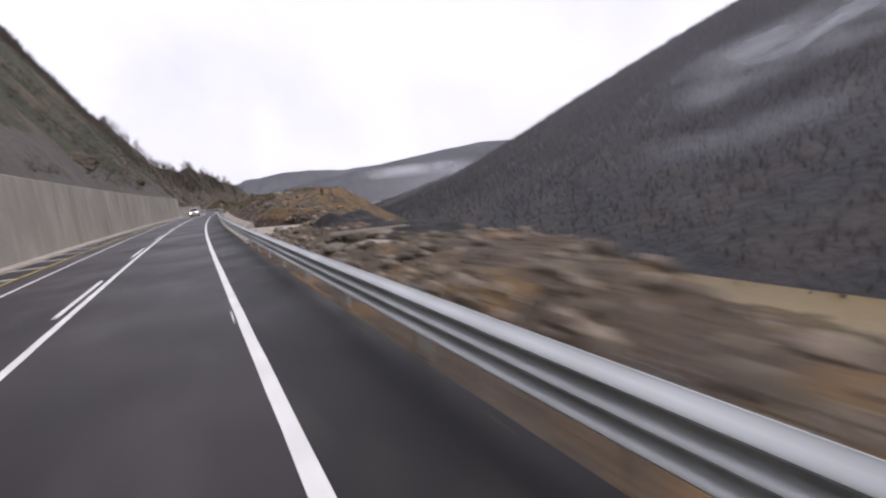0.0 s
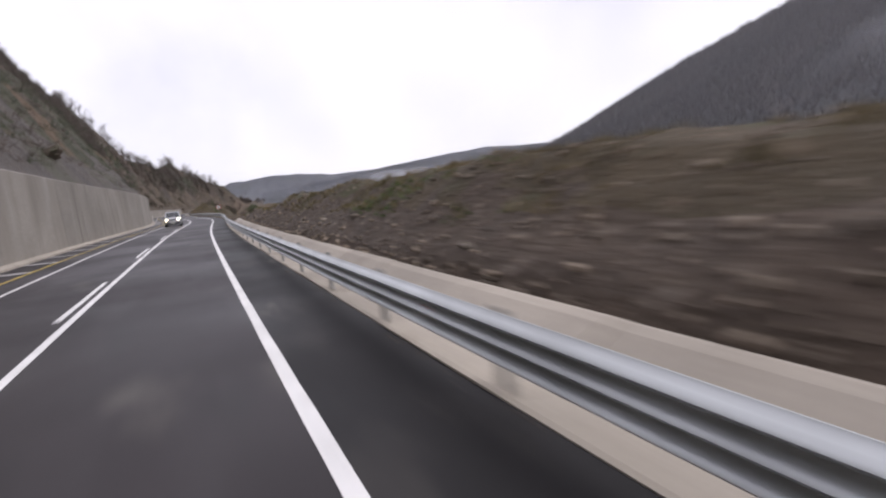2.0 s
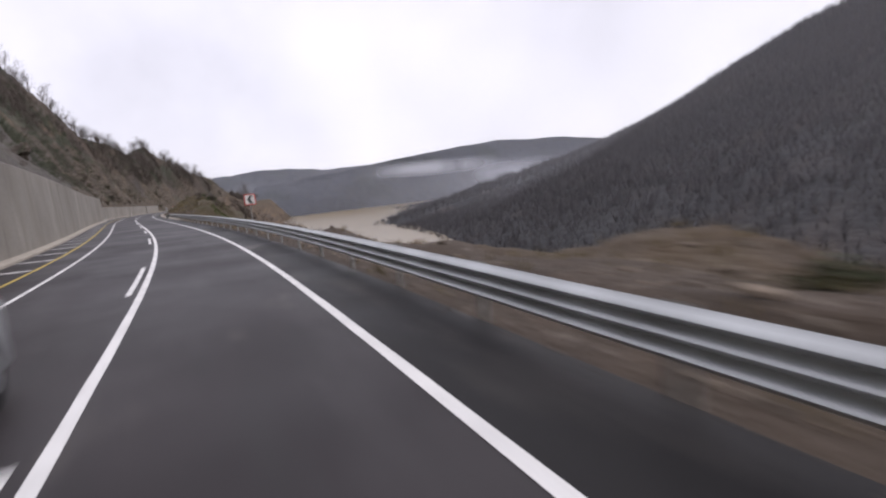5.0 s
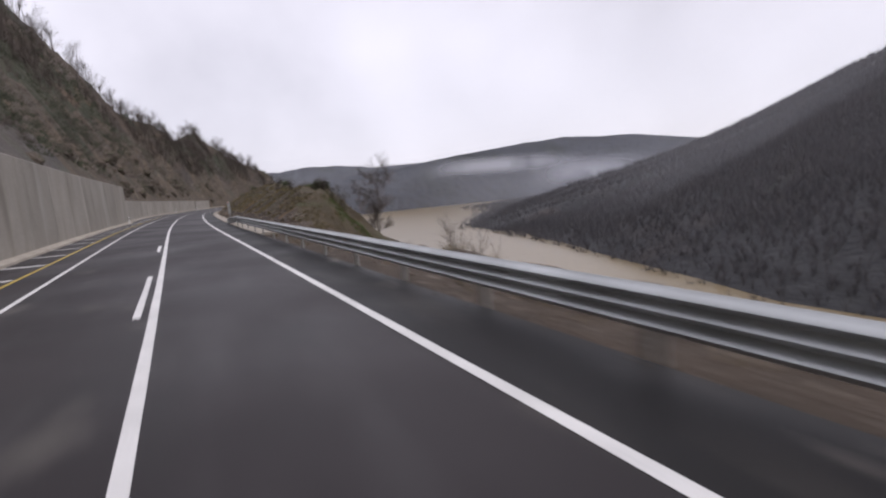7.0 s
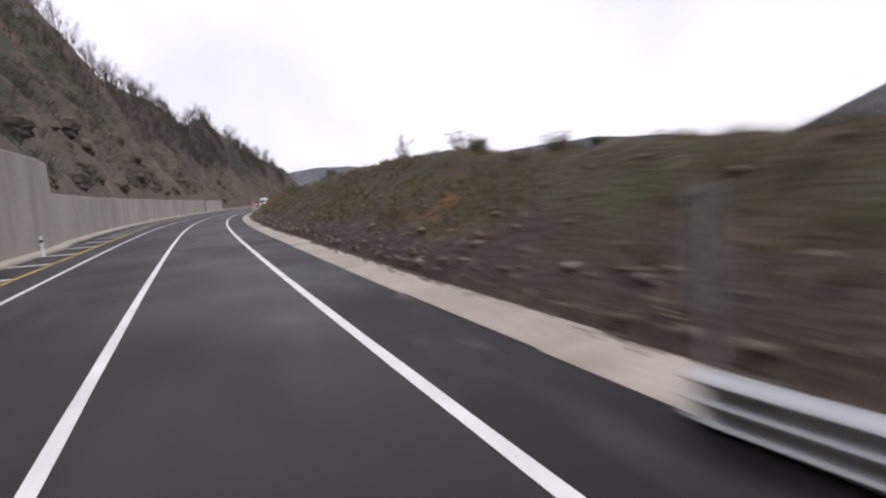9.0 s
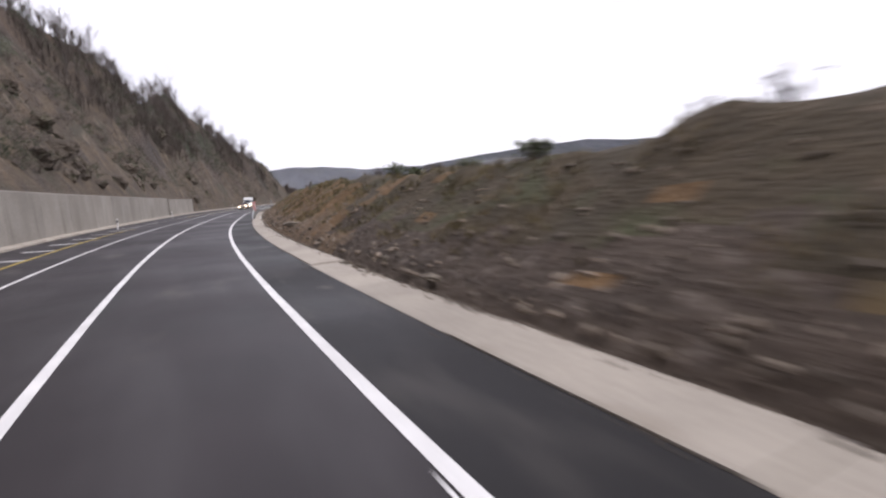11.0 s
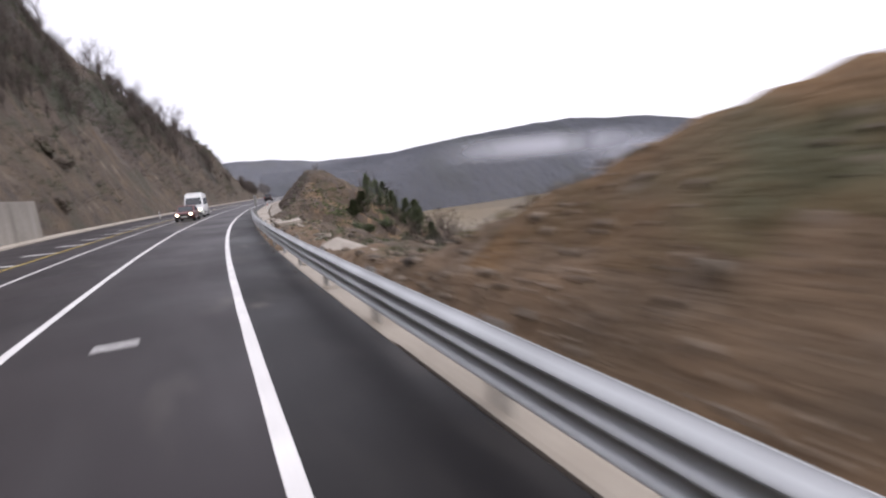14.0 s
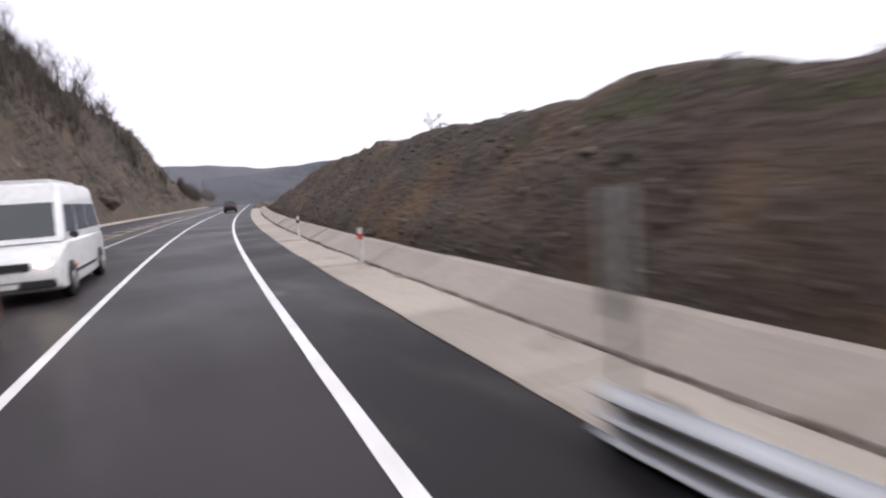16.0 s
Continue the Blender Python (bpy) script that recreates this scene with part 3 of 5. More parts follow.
VEE = ((1.445, -0.3), (1.445, 0.02), (1.5, 0.03), (1.95, -0.03), (2.0, 0.0), (2.68, 0.36), (2.82, 0.39), (2.92, 0.37), (2.95, -0.3))
FLAT = ((1.445, -0.3), (1.445, 0.015), (1.5, 0.025), (2.3, 0.05), (2.42, 0.02), (2.45, -0.3))
LOW = ((1.445, -0.3), (1.445, 0.015), (1.5, 0.025), (2.55, 0.0), (2.6, -0.05), (2.66, 0.0), (3.2, 0.2), (3.36, 0.22), (3.4, -0.3))
WIDE = ((1.445, -0.3), (1.445, 0.015), (1.5, 0.025), (2.62, 0.0), (2.68, -0.06), (2.74, 0.01), (3.45, 0.33), (3.62, 0.35), (3.66, -0.3))
channel(36, 118, VEE, 3.0, "pale concrete drain channel below an earth bank")
channel(203, 312, FLAT, 4.0, "pale concrete strip along the road's edge")
channel(312.2, 334.5, FLAT, 4.0, "pale concrete strip behind the guard rail")
channel(334.7, 342.0, LOW, 3.0, "pale concrete channel slab near the river")
channel(354.8, 365.2, FLAT, 3.5, "pale concrete strip behind the guard rail")
channel(365.4, 470, WIDE, 3.0, "pale concrete drain channel below the rock cutting")


def slab_block(s, x, z, turn, tilt, size, label):
    bm = bmesh.new()
    box(bm, 0, 0, 0, *size, bevel=0.02)
    ob = part("concrete_slab", bm, CONCRETE)
    ob.matrix_world = stand(s, x, z, turn) @ Matrix.Rotation(radians(tilt), 4, "Y")
    return tagged(ob, label, "slab", "loose slabs by the river")


for s, x, turn, tilt, size in ((350.7, 3.3, 8, -3, (0.16, 0.9, 0.06)), (352.6, 3.4, -12, 3, (0.16, 0.8, 0.06)), (346.2, 3.6, 40, 4, (0.4, 0.8, 0.07)), (344.6, 3.3, -20, -6, (0.5, 0.9, 0.08))):
    slab_block(s, x, river_bank(s, x) + 0.04, turn, tilt, size, "loose pale concrete slab lying on brown earth")
slab_block(13.0, 3.9, river_bank(13.0, 3.9) + 0.05, 15, -5, (0.5, 1.7, 0.1), "dirty pale concrete slab half sunk in rubble")
slab_block(15.2, 4.4, river_bank(15.2, 4.4) + 0.08, 60, 4, (0.8, 2.4, 0.12), "dirty pale concrete slab half sunk in rubble")


# broken concrete apron by the river, and a heap of black asphalt millings
def apron(rims, high, label):
    """Poured slabs with open joints, each a part."""
    root = tagged(empty("concrete_apron", stand(rims[0][0][0], rims[0][0][1])), label, "slab")
    inv = root.matrix_world.inverted()
    for rim in rims:
        bm = bmesh.new()
        h = high + rnd.uniform(-0.008, 0.008)
        top, low = ([bm.verts.new(inv @ at(s, x, z)) for s, x in rim] for z in (h, -0.3))
        bm.faces.new(top)
        bm.faces.new(low[::-1])
        for i in range(len(rim)):
            k = (i + 1) % len(rim)
            bm.faces.new((top[i], low[i], low[k], top[k]))
        bmesh.ops.recalc_face_normals(bm, faces=bm.faces)
        bmesh.ops.bevel(bm, geom=[e for e in bm.edges if all(v.co.z > h - 0.01 for v in e.verts)], offset=0.02, segments=2, affect="EDGES")
        part("slab", bm, CONCRETE, root)
    return root


apron((((354.5, 2.47), (354.7, 3.2), (355.6, 3.9), (357.97, 4.0), (357.97, 2.47)), ((358.0, 2.47), (358.0, 4.0), (358.6, 4.0), (360.3, 4.1), (361.0, 3.6), (361.2, 2.47))), 0.17, "pale broken concrete apron behind the guard rail")
apron((((25.5, 1.45), (25.5, 4.2), (28.98, 5.0), (28.98, 1.45)), ((29.02, 1.45), (29.02, 3.28), (32.48, 3.28), (32.48, 1.45)), ((29.02, 3.32), (29.02, 5.0), (31.5, 6.0), (32.48, 5.3), (32.48, 3.32)), ((32.52, 1.45), (32.52, 5.3), (33.2, 4.8), (34.5, 4.0), (35.9, 2.95), (35.97, 1.45))), 0.05, "broad pale concrete apron where the drain begins")


def heap(s0, s1, x0, x1, tall, material, label):
    """Loose material tipped on the bank: lumpy, thinning out to its edge."""
    verts, faces = [], []
    na, nb = 60, 24
    for i in range(na + 1):
        for k in range(nb + 1):
            a, b = i / na * 2 - 1, k / nb * 2 - 1
            s, x = s0 + (s1 - s0) * i / na, x0 + (x1 - x0) * k / nb
            d = a * a + b * b + 0.5 * fbm(s * 0.8, x * 0.8, 13)
            t = tall * max(-0.3, 1 - d) * (1 + 0.5 * fbm(s * 1.2, x * 1.2, 14)) + 0.06 * fbm(s * 4, x * 4, 15)
            verts.append(at(s, x, river_bank(s, x) + t))
    for i in range(na):
        for k in range(nb):
            p = i * (nb + 1) + k
            faces.append((p, p + nb + 1, p + nb + 2, p + 1))
    return tagged(soup("asphalt_mound", verts, faces, material, smooth=True), label, "heap")


MILLINGS = mat("black asphalt millings", (0.026, 0.024, 0.025), 0.85, dark=0.6, scale=2.0, fine=18, bump=1.0, dist=0.05)
heap(11.0, 16.5, 4.2, 6.6, 0.22, MILLINGS, "heap of black asphalt millings on brown rubble")
heap(17.0, 24.0, 4.0, 6.6, 0.34, MILLINGS, "heap of black asphalt millings on brown rubble")


# ---- guard rails ----
def guard_rail(a, b, label, ends):
    root = tagged(empty("guard_rail", stand(a, 1.38)), label, "guard rail")
    inv = root.matrix_world.inverted()

    def top(s):
        t = 0.77
        if ends[0]:
            t -= 0.36 * (1 - step_up(s, a, a + 8))
        if ends[1]:
            t -= 0.36 * step_up(s, b - 8, b)
        return t + 0.006 * fbm(s * 0.2, 3.0, 2)

    # three-wave beam: ridges face the road
    wave = [(-0.05 * math.cos(2 * math.pi * 3 * i / 24 + math.pi), i / 24) for i in range(25)]

    def prof(s, off=0.0):
        t = top(s)
        front = [(1.36 + off + w, t - 0.45 * f) for w, f in wave]
        return front + [(x + 0.008, z) for x, z in front[::-1]]

    n = round((b - a) / 4.65)
    for i in range(n):
        s0, s1 = a + (b - a) * i / n, a + (b - a) * (i + 1) / n + (0.15 if i < n - 1 else 0)
        bm = bmesh.new()
        rings = [[bm.verts.new(inv @ at(s, x, z)) for x, z in prof(s, 0.004 * (i % 2))] for s in steps(s0, s1, 1.2)]
        m = len(rings[0])
        for p, q in zip(rings, rings[1:]):
            for k in range(m):
                bm.faces.new((p[k], p[(k + 1) % m], q[(k + 1) % m], q[k]))
        bm.faces.new(rings[0][::-1])
        bm.faces.new(rings[-1])
        bmesh.ops.recalc_face_normals(bm, faces=bm.faces)
        part("beam", bm, STEEL, root, smooth=True).data.set_sharp_from_angle(angle=radians(50))
    # C-section posts with a spacer behind the beam
    post_me = bpy.data.meshes.new("post")
    bm = bmesh.new()
    box(bm, 0, 0, 0.05, 0.006, 0.12, 1.3)
    box(bm, 0.03, -0.057, 0.05, 0.055, 0.006, 1.3)
    box(bm, 0.03, 0.057, 0.05, 0.055, 0.006, 1.3)
    bm.to_mesh(post_me)
    post_me.materials.append(POSTSTEEL)
    sp_me = bpy.data.meshes.new("spacer")
    bm = bmesh.new()
    box(bm, -0.055, 0, 0, 0.11, 0.1, 0.3, bevel=0.01)
    bm.to_mesh(sp_me)
    sp_me.materials.append(POSTSTEEL)
    bolt_me = bpy.data.meshes.new("bolt")
    bm = bmesh.new()
    bmesh.ops.create_cone(bm, segments=6, radius1=0.02, radius2=0.014, depth=0.02, cap_ends=True, matrix=Matrix.Rotation(radians(-90), 4, "Y"))
    bm.to_mesh(bolt_me)
    bolt_me.materials.append(POSTSTEEL)
    ref_me = bpy.data.meshes.new("reflector")
    bm = bmesh.new()
    box(bm, 0, 0, 0, 0.03, 0.05, 0.11, bevel=0.006)
    bm.to_mesh(ref_me)
    ref_me.materials.append(REDSHEET)
    for s in steps(a + 9, b - 9, 24):
        k = new("reflector", ref_me)
        k.parent = root
        k["label"] = "small red reflector"
        k.matrix_basis = inv @ stand(s, 1.375, top(s) - 0.225)
    for s in steps(a + 0.4, b - 0.4, 3.1):
        t = top(s)
        p = new("post", post_me)
        p.parent = root
        p.matrix_basis = inv @ stand(s, 1.53, t - 0.72, rnd.uniform(-2, 2))
        q = new("spacer", sp_me)
        q.parent = root
        q.matrix_basis = inv @ stand(s, 1.515, t - 0.22)
        k = new("bolt", bolt_me)
        k.parent = root
        k.matrix_basis = inv @ stand(s, 1.345, t - 0.15)
    return root


guard_rail(-48, 221.2, "long galvanised steel guard rail with three-wave beam on posts", (False, True))
guard_rail(312.4, 373.3, "galvanised steel guard rail whose ends dip to the ground", (True, True))


# ---- roadside markers ----
def hazard_marker(s, turned, label):
    root = tagged(empty("hazard_marker", stand(s, 1.62, 0, 180 if turned else 0)), label, "road sign", "hazard markers at the rail ends")
    bm = bmesh.new()
    bmesh.ops.create_cone(bm, segments=12, radius1=0.03, radius2=0.03, depth=1.9, cap_ends=True, matrix=Matrix.Translation((0, 0.04, 0.8)))
    part("pole", bm, POSTSTEEL, root)
    bm = bmesh.new()
    box(bm, 0, 0, 1.27, 0.22 if turned else 0.3, 0.015, 0.92, bevel=0.004)
    part("board", bm, POSTSTEEL, root, "grey sheet-metal board")
    bm = bmesh.new()
    box(bm, 0, -0.011, 1.27, 0.2 if turned else 0.28, 0.004, 0.9)
    part("face", bm, WHITEPLASTIC, root, "white reflective face")
    for i in range(4):
        z = 0.83 + 0.225 * i
        a, b = (0.0, 0.1) if i < 2 else (0.1, 0.0)
        bm = bmesh.new()
        vs = [bm.verts.new((v[0] * (0.7 if turned else 1.0), v[1], v[2])) for v in ((-0.14, -0.0155, z + b), (0.14, -0.0155, z + a), (0.14, -0.0155, z + a + 0.11), (-0.14, -0.0155, z + b + 0.11))]
        bm.faces.new(vs)
        g = bmesh.ops.extrude_face_region(bm, geom=bm.faces[:])
        bmesh.ops.translate(bm, vec=(0, 0.003, 0), verts=[v for v in g["geom"] if isinstance(v, bmesh.types.BMVert)])
        bmesh.ops.recalc_face_normals(bm, faces=bm.faces)
        part("stripe", bm, REDSHEET, root, "slanted red stripe")


hazard_marker(312.45, False, "red and white striped hazard board where the rail starts")
hazard_marker(221.3, True, "grey back of a hazard board where the rail ends")
hazard_marker(373.4, True, "grey back of a hazard board where the rail ends")


def chevron_sign(s, x):
    """Square curve marker: white face, red rim, a black arrowhead that points left."""
    root = tagged(empty("curve_sign", stand(s, x, 0, 4)), "square white curve sign with red rim and black chevron", "road sign")
    bm = bmesh.new()
    bmesh.ops.create_cone(bm, segments=12, radius1=0.03, radius2=0.03, depth=2.7, cap_ends=True, matrix=Matrix.Translation((0, 0.04, 0.75)))
    part("pole", bm, POSTSTEEL, root)
    bm = bmesh.new()
    box(bm, 0, 0, 1.8, 0.6, 0.02, 0.6, bevel=0.006)
    part("rim", bm, REDSHEET, root, "red rim")
    bm = bmesh.new()
    box(bm, 0, -0.013, 1.8, 0.5, 0.006, 0.5)
    part("face", bm, WHITEPLASTIC, root, "white reflective face")
    bm = bmesh.new()
    for z0, z1 in ((1.8, 2.02), (1.8, 1.58)):
        vs = [bm.verts.new((px, -0.019, pz)) for px, pz in ((-0.16, z0), (0.02, z0), (0.17, z1), (-0.01, z1))]
        g = bmesh.ops.extrude_face_region(bm, geom=[bm.faces.new(vs)])
        bmesh.ops.translate(bm, vec=(0, 0.003, 0), verts=[v for v in g["geom"] if isinstance(v, bmesh.types.BMVert)])
    bmesh.ops.recalc_face_normals(bm, faces=bm.faces)
    part("chevron", bm, TRIM, root, "black arrowhead")


chevron_sign(156, 1.95)


def delineator(s, x, band, label):
    root = tagged(empty("delineator_post", stand(s, x)), label, "marker post", "delineator posts beside the road")
    bm = bmesh.new()
    box(bm, 0, 0, 0.42, 0.11, 0.07, 0.95, bevel=0.012)
    for v in bm.verts:
        if v.co.z > 0.85:
            v.co.z += v.co.x * 0.5
    part("post", bm, WHITEPLASTIC, root)
    bm = bmesh.new()
    box(bm, 0, 0, 0.68, 0.118, 0.078, 0.16, bevel=0.006)
    part("band", bm, band, root, "coloured reflector band")


peg = bmesh.new()
box(peg, 0, 0, 0.1, 0.1, 0.08, 0.28, bevel=0.012)
peg = tagged(part("marker_peg", peg, WHITEPLASTIC), "short white peg standing on the concrete strip", "marker post")
peg.matrix_world = stand(310.5, 2.14, 0.03, 12)
delineator(383.4, 2.55, REDSHEET, "white plastic delineator post with a red band")
delineator(394.0, 2.55, TRIM, "white plastic delineator post with a black band")
delineator(308.0, -9.3, TRIM, "white plastic delineator post near the low wall")
delineator(247.0, -8.15, TRIM, "white plastic delineator post near the tall wall")
delineator(336.0, -9.5, TRIM, "white plastic delineator post near the low wall")
delineator(392.0, -9.5, TRIM, "white plastic delineator post on the wide shoulder")


# ---- mountains beyond the river ----
def lerp_line(pts, v):
    k = v * (len(pts) - 1)
    i = min(int(k), len(pts) - 2)
    return Vector(pts[i]).lerp(Vector(pts[i + 1]), k - i)


def twig_tree(r, vs, fs, p, h, blades, thick=0.05):
    """A leafless tree far off: a fan of thin branches."""
    for _ in range(blades):
        d = Vector((r.gauss(0, 0.3), r.gauss(0, 0.3), r.uniform(0.5, 1.0))) * h
        c = p + Vector((0, 0, h * r.uniform(-0.1, 0.3)))
        e = Vector((r.gauss(0, 1), r.gauss(0, 1), 0)).normalized() * h * thick * r.uniform(0.6, 1.4)
        k = len(vs)
        vs += [c - e, c + e, c + d]
        fs.append((k, k + 1, k + 2))


def mountain(name, base, crest, material, label, nv, nf, bulge, rough, seed, clumps=0):
    """A wooded slope from its foot line up to its crest line, with gullies, and a back slope behind."""
    verts, faces, spots = [], [], []
    n = nf + 2
    for i in range(nv + 1):
        v = i / nv
        b, c = lerp_line(base, v), lerp_line(crest, v)
        for j in range(nf + 1):
            f = j / nf
            p = b.lerp(c, f)
            rise = math.sin(f * math.pi) * bulge * (c.z - b.z)
            g = fbm(v * 14, f * 1.6, seed) * 0.8 + fbm(v * 34, f * 5, seed + 3) * 0.14
            p.z += rise + rough * (1 - 0.8 * v) * g * min(1.0, f * 5) * (1 - 0.75 * f)
            verts.append(p)
            spots.append(p)
        back = c + (c - b) * 0.8
        back.z = RIVER - 1
        verts.append(back)
    for i in range(nv):
        for j in range(n - 1):
            a = i * n + j
            faces.append((a, a + n, a + n + 1, a + 1))
    ob = tagged(soup(name, verts, faces, material, smooth=True), label, "mountain", kind="structure")
    if clumps:
        r = random.Random(seed)
        vs, fs = [], []
        for _ in range(clumps):
            v, f = r.random(), r.random() ** 0.8
            i, j = min(int(v * nv), nv - 1), min(int(f * nf), nf - 1)
            o, w = i * (nf + 1) + j, r.random()
            p = spots[o].lerp(spots[o + 1], w).lerp(spots[o + nf + 1].lerp(spots[o + nf + 2], w), r.random())
            twig_tree(r, vs, fs, p, r.uniform(2.0, 4.2) * (0.6 + 0.4 * min(1.0, f * 4)), 12, 0.02)
        tagged(soup("far_wood", vs, fs, FORESTCLUMP), "bare grey-brown winter woods on the mountain", "woods", kind="stuff")
    return spots


FORESTCLUMP = islands(mat("tree crowns far off", (0.093, 0.086, 0.092), 0.95, tint=(0.075, 0.071, 0.079), scale=0.03, fine=1.0, bump=0.4, dist=0.4), 0.92, 1.08)
E3 = [at(s, far_bank(s) - 2, RIVER - 1) for s in (-190, -100, -20, 60, 150, 212, 291, 352)]
NEAR = mountain("mountain_near", E3, ((520, -150, 165), (460, -60, 150), (410, 40, 135), (356, 129, 112), (311, 188, 86), (268, 249, 58), (235, 311, 20), (186, 382, -19)), FOREST, "dark wooded mountainside rising from the river", 150, 60, -0.02, 12, 31, 56000)
E4 = [at(s, far_bank(s), RIVER - 1) for s in (340, 378, 410, 450, 500, 560)]
mountain("mountain_middle", E4, ((430, 260, 88), (405, 330, 75), (390, 387, 52), (380, 430, 28), (367, 483, 4), (350, 570, -15)), FOREST, "wooded spur behind the river bend", 90, 40, -0.12, 6, 57, 20000)
mountain("mountain_far", ((60, 560, -17), (140, 570, -17), (250, 585, -17), (330, 600, -17), (430, 585, -17), (540, 540, -17), (640, 470, -17)), ((90, 640, 12), (190, 610, 24), (300, 650, 38), (410, 690, 49), (500, 665, 47), (650, 610, 29), (820, 520, 14)), HAZEDHILL, "hazy wooded hill up the valley", 120, 30, 0.08, 8, 77)
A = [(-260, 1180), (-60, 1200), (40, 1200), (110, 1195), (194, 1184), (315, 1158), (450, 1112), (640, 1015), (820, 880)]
mountain("mountain_farther", [(x * 0.8, y * 0.8, -17) for x, y in A], [(x, y, z) for (x, y), z in zip(A, (6, 4, 14, 44, 56, 50, 48, 46, 40))], HAZEDHILL, "pale hazy hill at the head of the valley", 120, 24, 0.05, 42, 91)


# ---- mist ----
def mist(cx, cy, cz, width, height, material, label, seed, bend=0.0, face=None):
    """A sheet of thin cloud, upright across the line of sight."""
    bm = bmesh.new()
    uv = bm.loops.layers.uv.new("UVMap")
    turn = face if face is not None else -math.degrees(math.atan2(cx, cy - 120))
    m = pose(cx, cy, cz, 0, 0, turn)
    nx, nz = 16, 6
    grid = [[bm.verts.new(m @ Vector(((i / nx - 0.5) * width, bend * ((i / nx - 0.5) * 2) ** 2 + 4 * fbm(i * 0.4, k * 0.5, seed), (k / nz - 0.5) * height))) for k in range(nz + 1)] for i in range(nx + 1)]
    for i in range(nx):
        for k in range(nz):
            f = bm.faces.new((grid[i][k], grid[i + 1][k], grid[i + 1][k + 1], grid[i][k + 1]))
            for lp, (a, b) in zip(f.loops, ((i, k), (i + 1, k), (i + 1, k + 1), (i, k + 1))):
                lp[uv].uv = (a / nx, b / nz)
    return tagged(part("mist_bank", bm, material, smooth=True), label, "mist", kind="stuff")


mist(60, 900, 8, 1300, 96, HAZE, "pale haze over the upper valley", 5)
mist(190, 530, -4, 560, 56, HAZE, "grey haze over the far river", 11, -30, face=-12)
mist(225, 540, 15, 150, 18, CLOUD, "white strip of low cloud under the hill", 14)
mist(298, 514, 4, 110, 30, CLOUD, "torn white cloud in a side valley", 23)
mist(238, 418, -3, 170, 46, BANK, "white mist rising from the river bend", 29)


def draped(grid, nv, nf, v0, v1, f0, f1, lift, material, label):
    """Cloud lying along the mountain's slope, a little in front of the trees."""
    bm = bmesh.new()
    uv = bm.loops.layers.uv.new("UVMap")
    a, b, c, d = int(v0 * nv), int(v1 * nv), int(f0 * nf), int(f1 * nf)
    pts = [[bm.verts.new(grid[i * (nf + 1) + j] + Vector(lift)) for j in range(c, d + 1)] for i in range(a, b + 1)]
    for i in range(b - a):
        for j in range(d - c):
            f = bm.faces.new((pts[i][j], pts[i + 1][j], pts[i + 1][j + 1], pts[i][j + 1]))
            for lp, (p, q) in zip(f.loops, ((i, j), (i + 1, j), (i + 1, j + 1), (i, j + 1))):
                lp[uv].uv = (p / (b - a), q / (d - c))
    return tagged(part("mist_bank", bm, material, smooth=True), label, "mist", kind="stuff")


draped(NEAR, 150, 60, 0.33, 0.53, 0.1, 0.52, (-7, -2, 3), WISP, "torn cloud drifting along the mountain's shoulder")
mist(54, 95, 50, 620, 140, VEIL, "thin drizzle haze in front of the wooded mountain", 41, face=-90)
mist(210, 262, 24, 300, 96, DRIFT, "thin drizzle drifting across the river valley", 43, face=-12)
mist(150, 402, -7, 250, 30, RIVERHAZE, "thin haze lying along the river", 47, face=-50 + 90)


# ---- stones ----
def stone_shape(r, k=0):
    bm = bmesh.new()
    bmesh.ops.create_icosphere(bm, subdivisions=1 + k, radius=1.0)
    sx, sy, sz = r.uniform(0.7, 1.2), r.uniform(0.8, 1.3), r.uniform(0.4, 0.8)
    for v in bm.verts:
        f = 1 + 0.35 * noise.noise(v.co * 1.3 + Vector((r.random() * 9, 0, 0)))
        v.co = Vector((v.co.x * sx * f, v.co.y * sy * f, v.co.z * sz * f))
        v.co.x = max(-0.8, min(0.75, v.co.x))
    return bm


def rubble(name, count, place, label, seed, material, level=None):
    """Many loose stones joined into one mesh; place gives s, x, size."""
    r = random.Random(seed)
    shapes = []
    for _ in range(6):
        bm = stone_shape(r)
        bm.verts.index_update()
        shapes.append(([v.co.copy() for v in bm.verts], [[v.index for v in f.verts] for f in bm.faces]))
        bm.free()
    vs, fs = [], []
    for _ in range(count):
        s, x, size = place(r)
        p = at(s, x, (river_bank(s, x) if level is None else level) + size * 0.12)
        q = Euler((r.uniform(-0.4, 0.4), r.uniform(-0.4, 0.4), r.uniform(0, 6.3))).to_matrix() * size
        sv, sf = r.choice(shapes)
        k = len(vs)
        vs += [p + q @ c for c in sv]
        fs += [[k + i for i in f] for f in sf]
    return tagged(soup(name, vs, fs, material), label, "rubble", kind="stuff")


def spread(a, b, lo, hi, small, large):
    def place(r):
        s = r.uniform(a, b)
        return s, toe_of(s) + 0.1 + lo + (hi - lo) * r.random() ** 1.6, small + (large - small) * r.random() ** 4
    return place


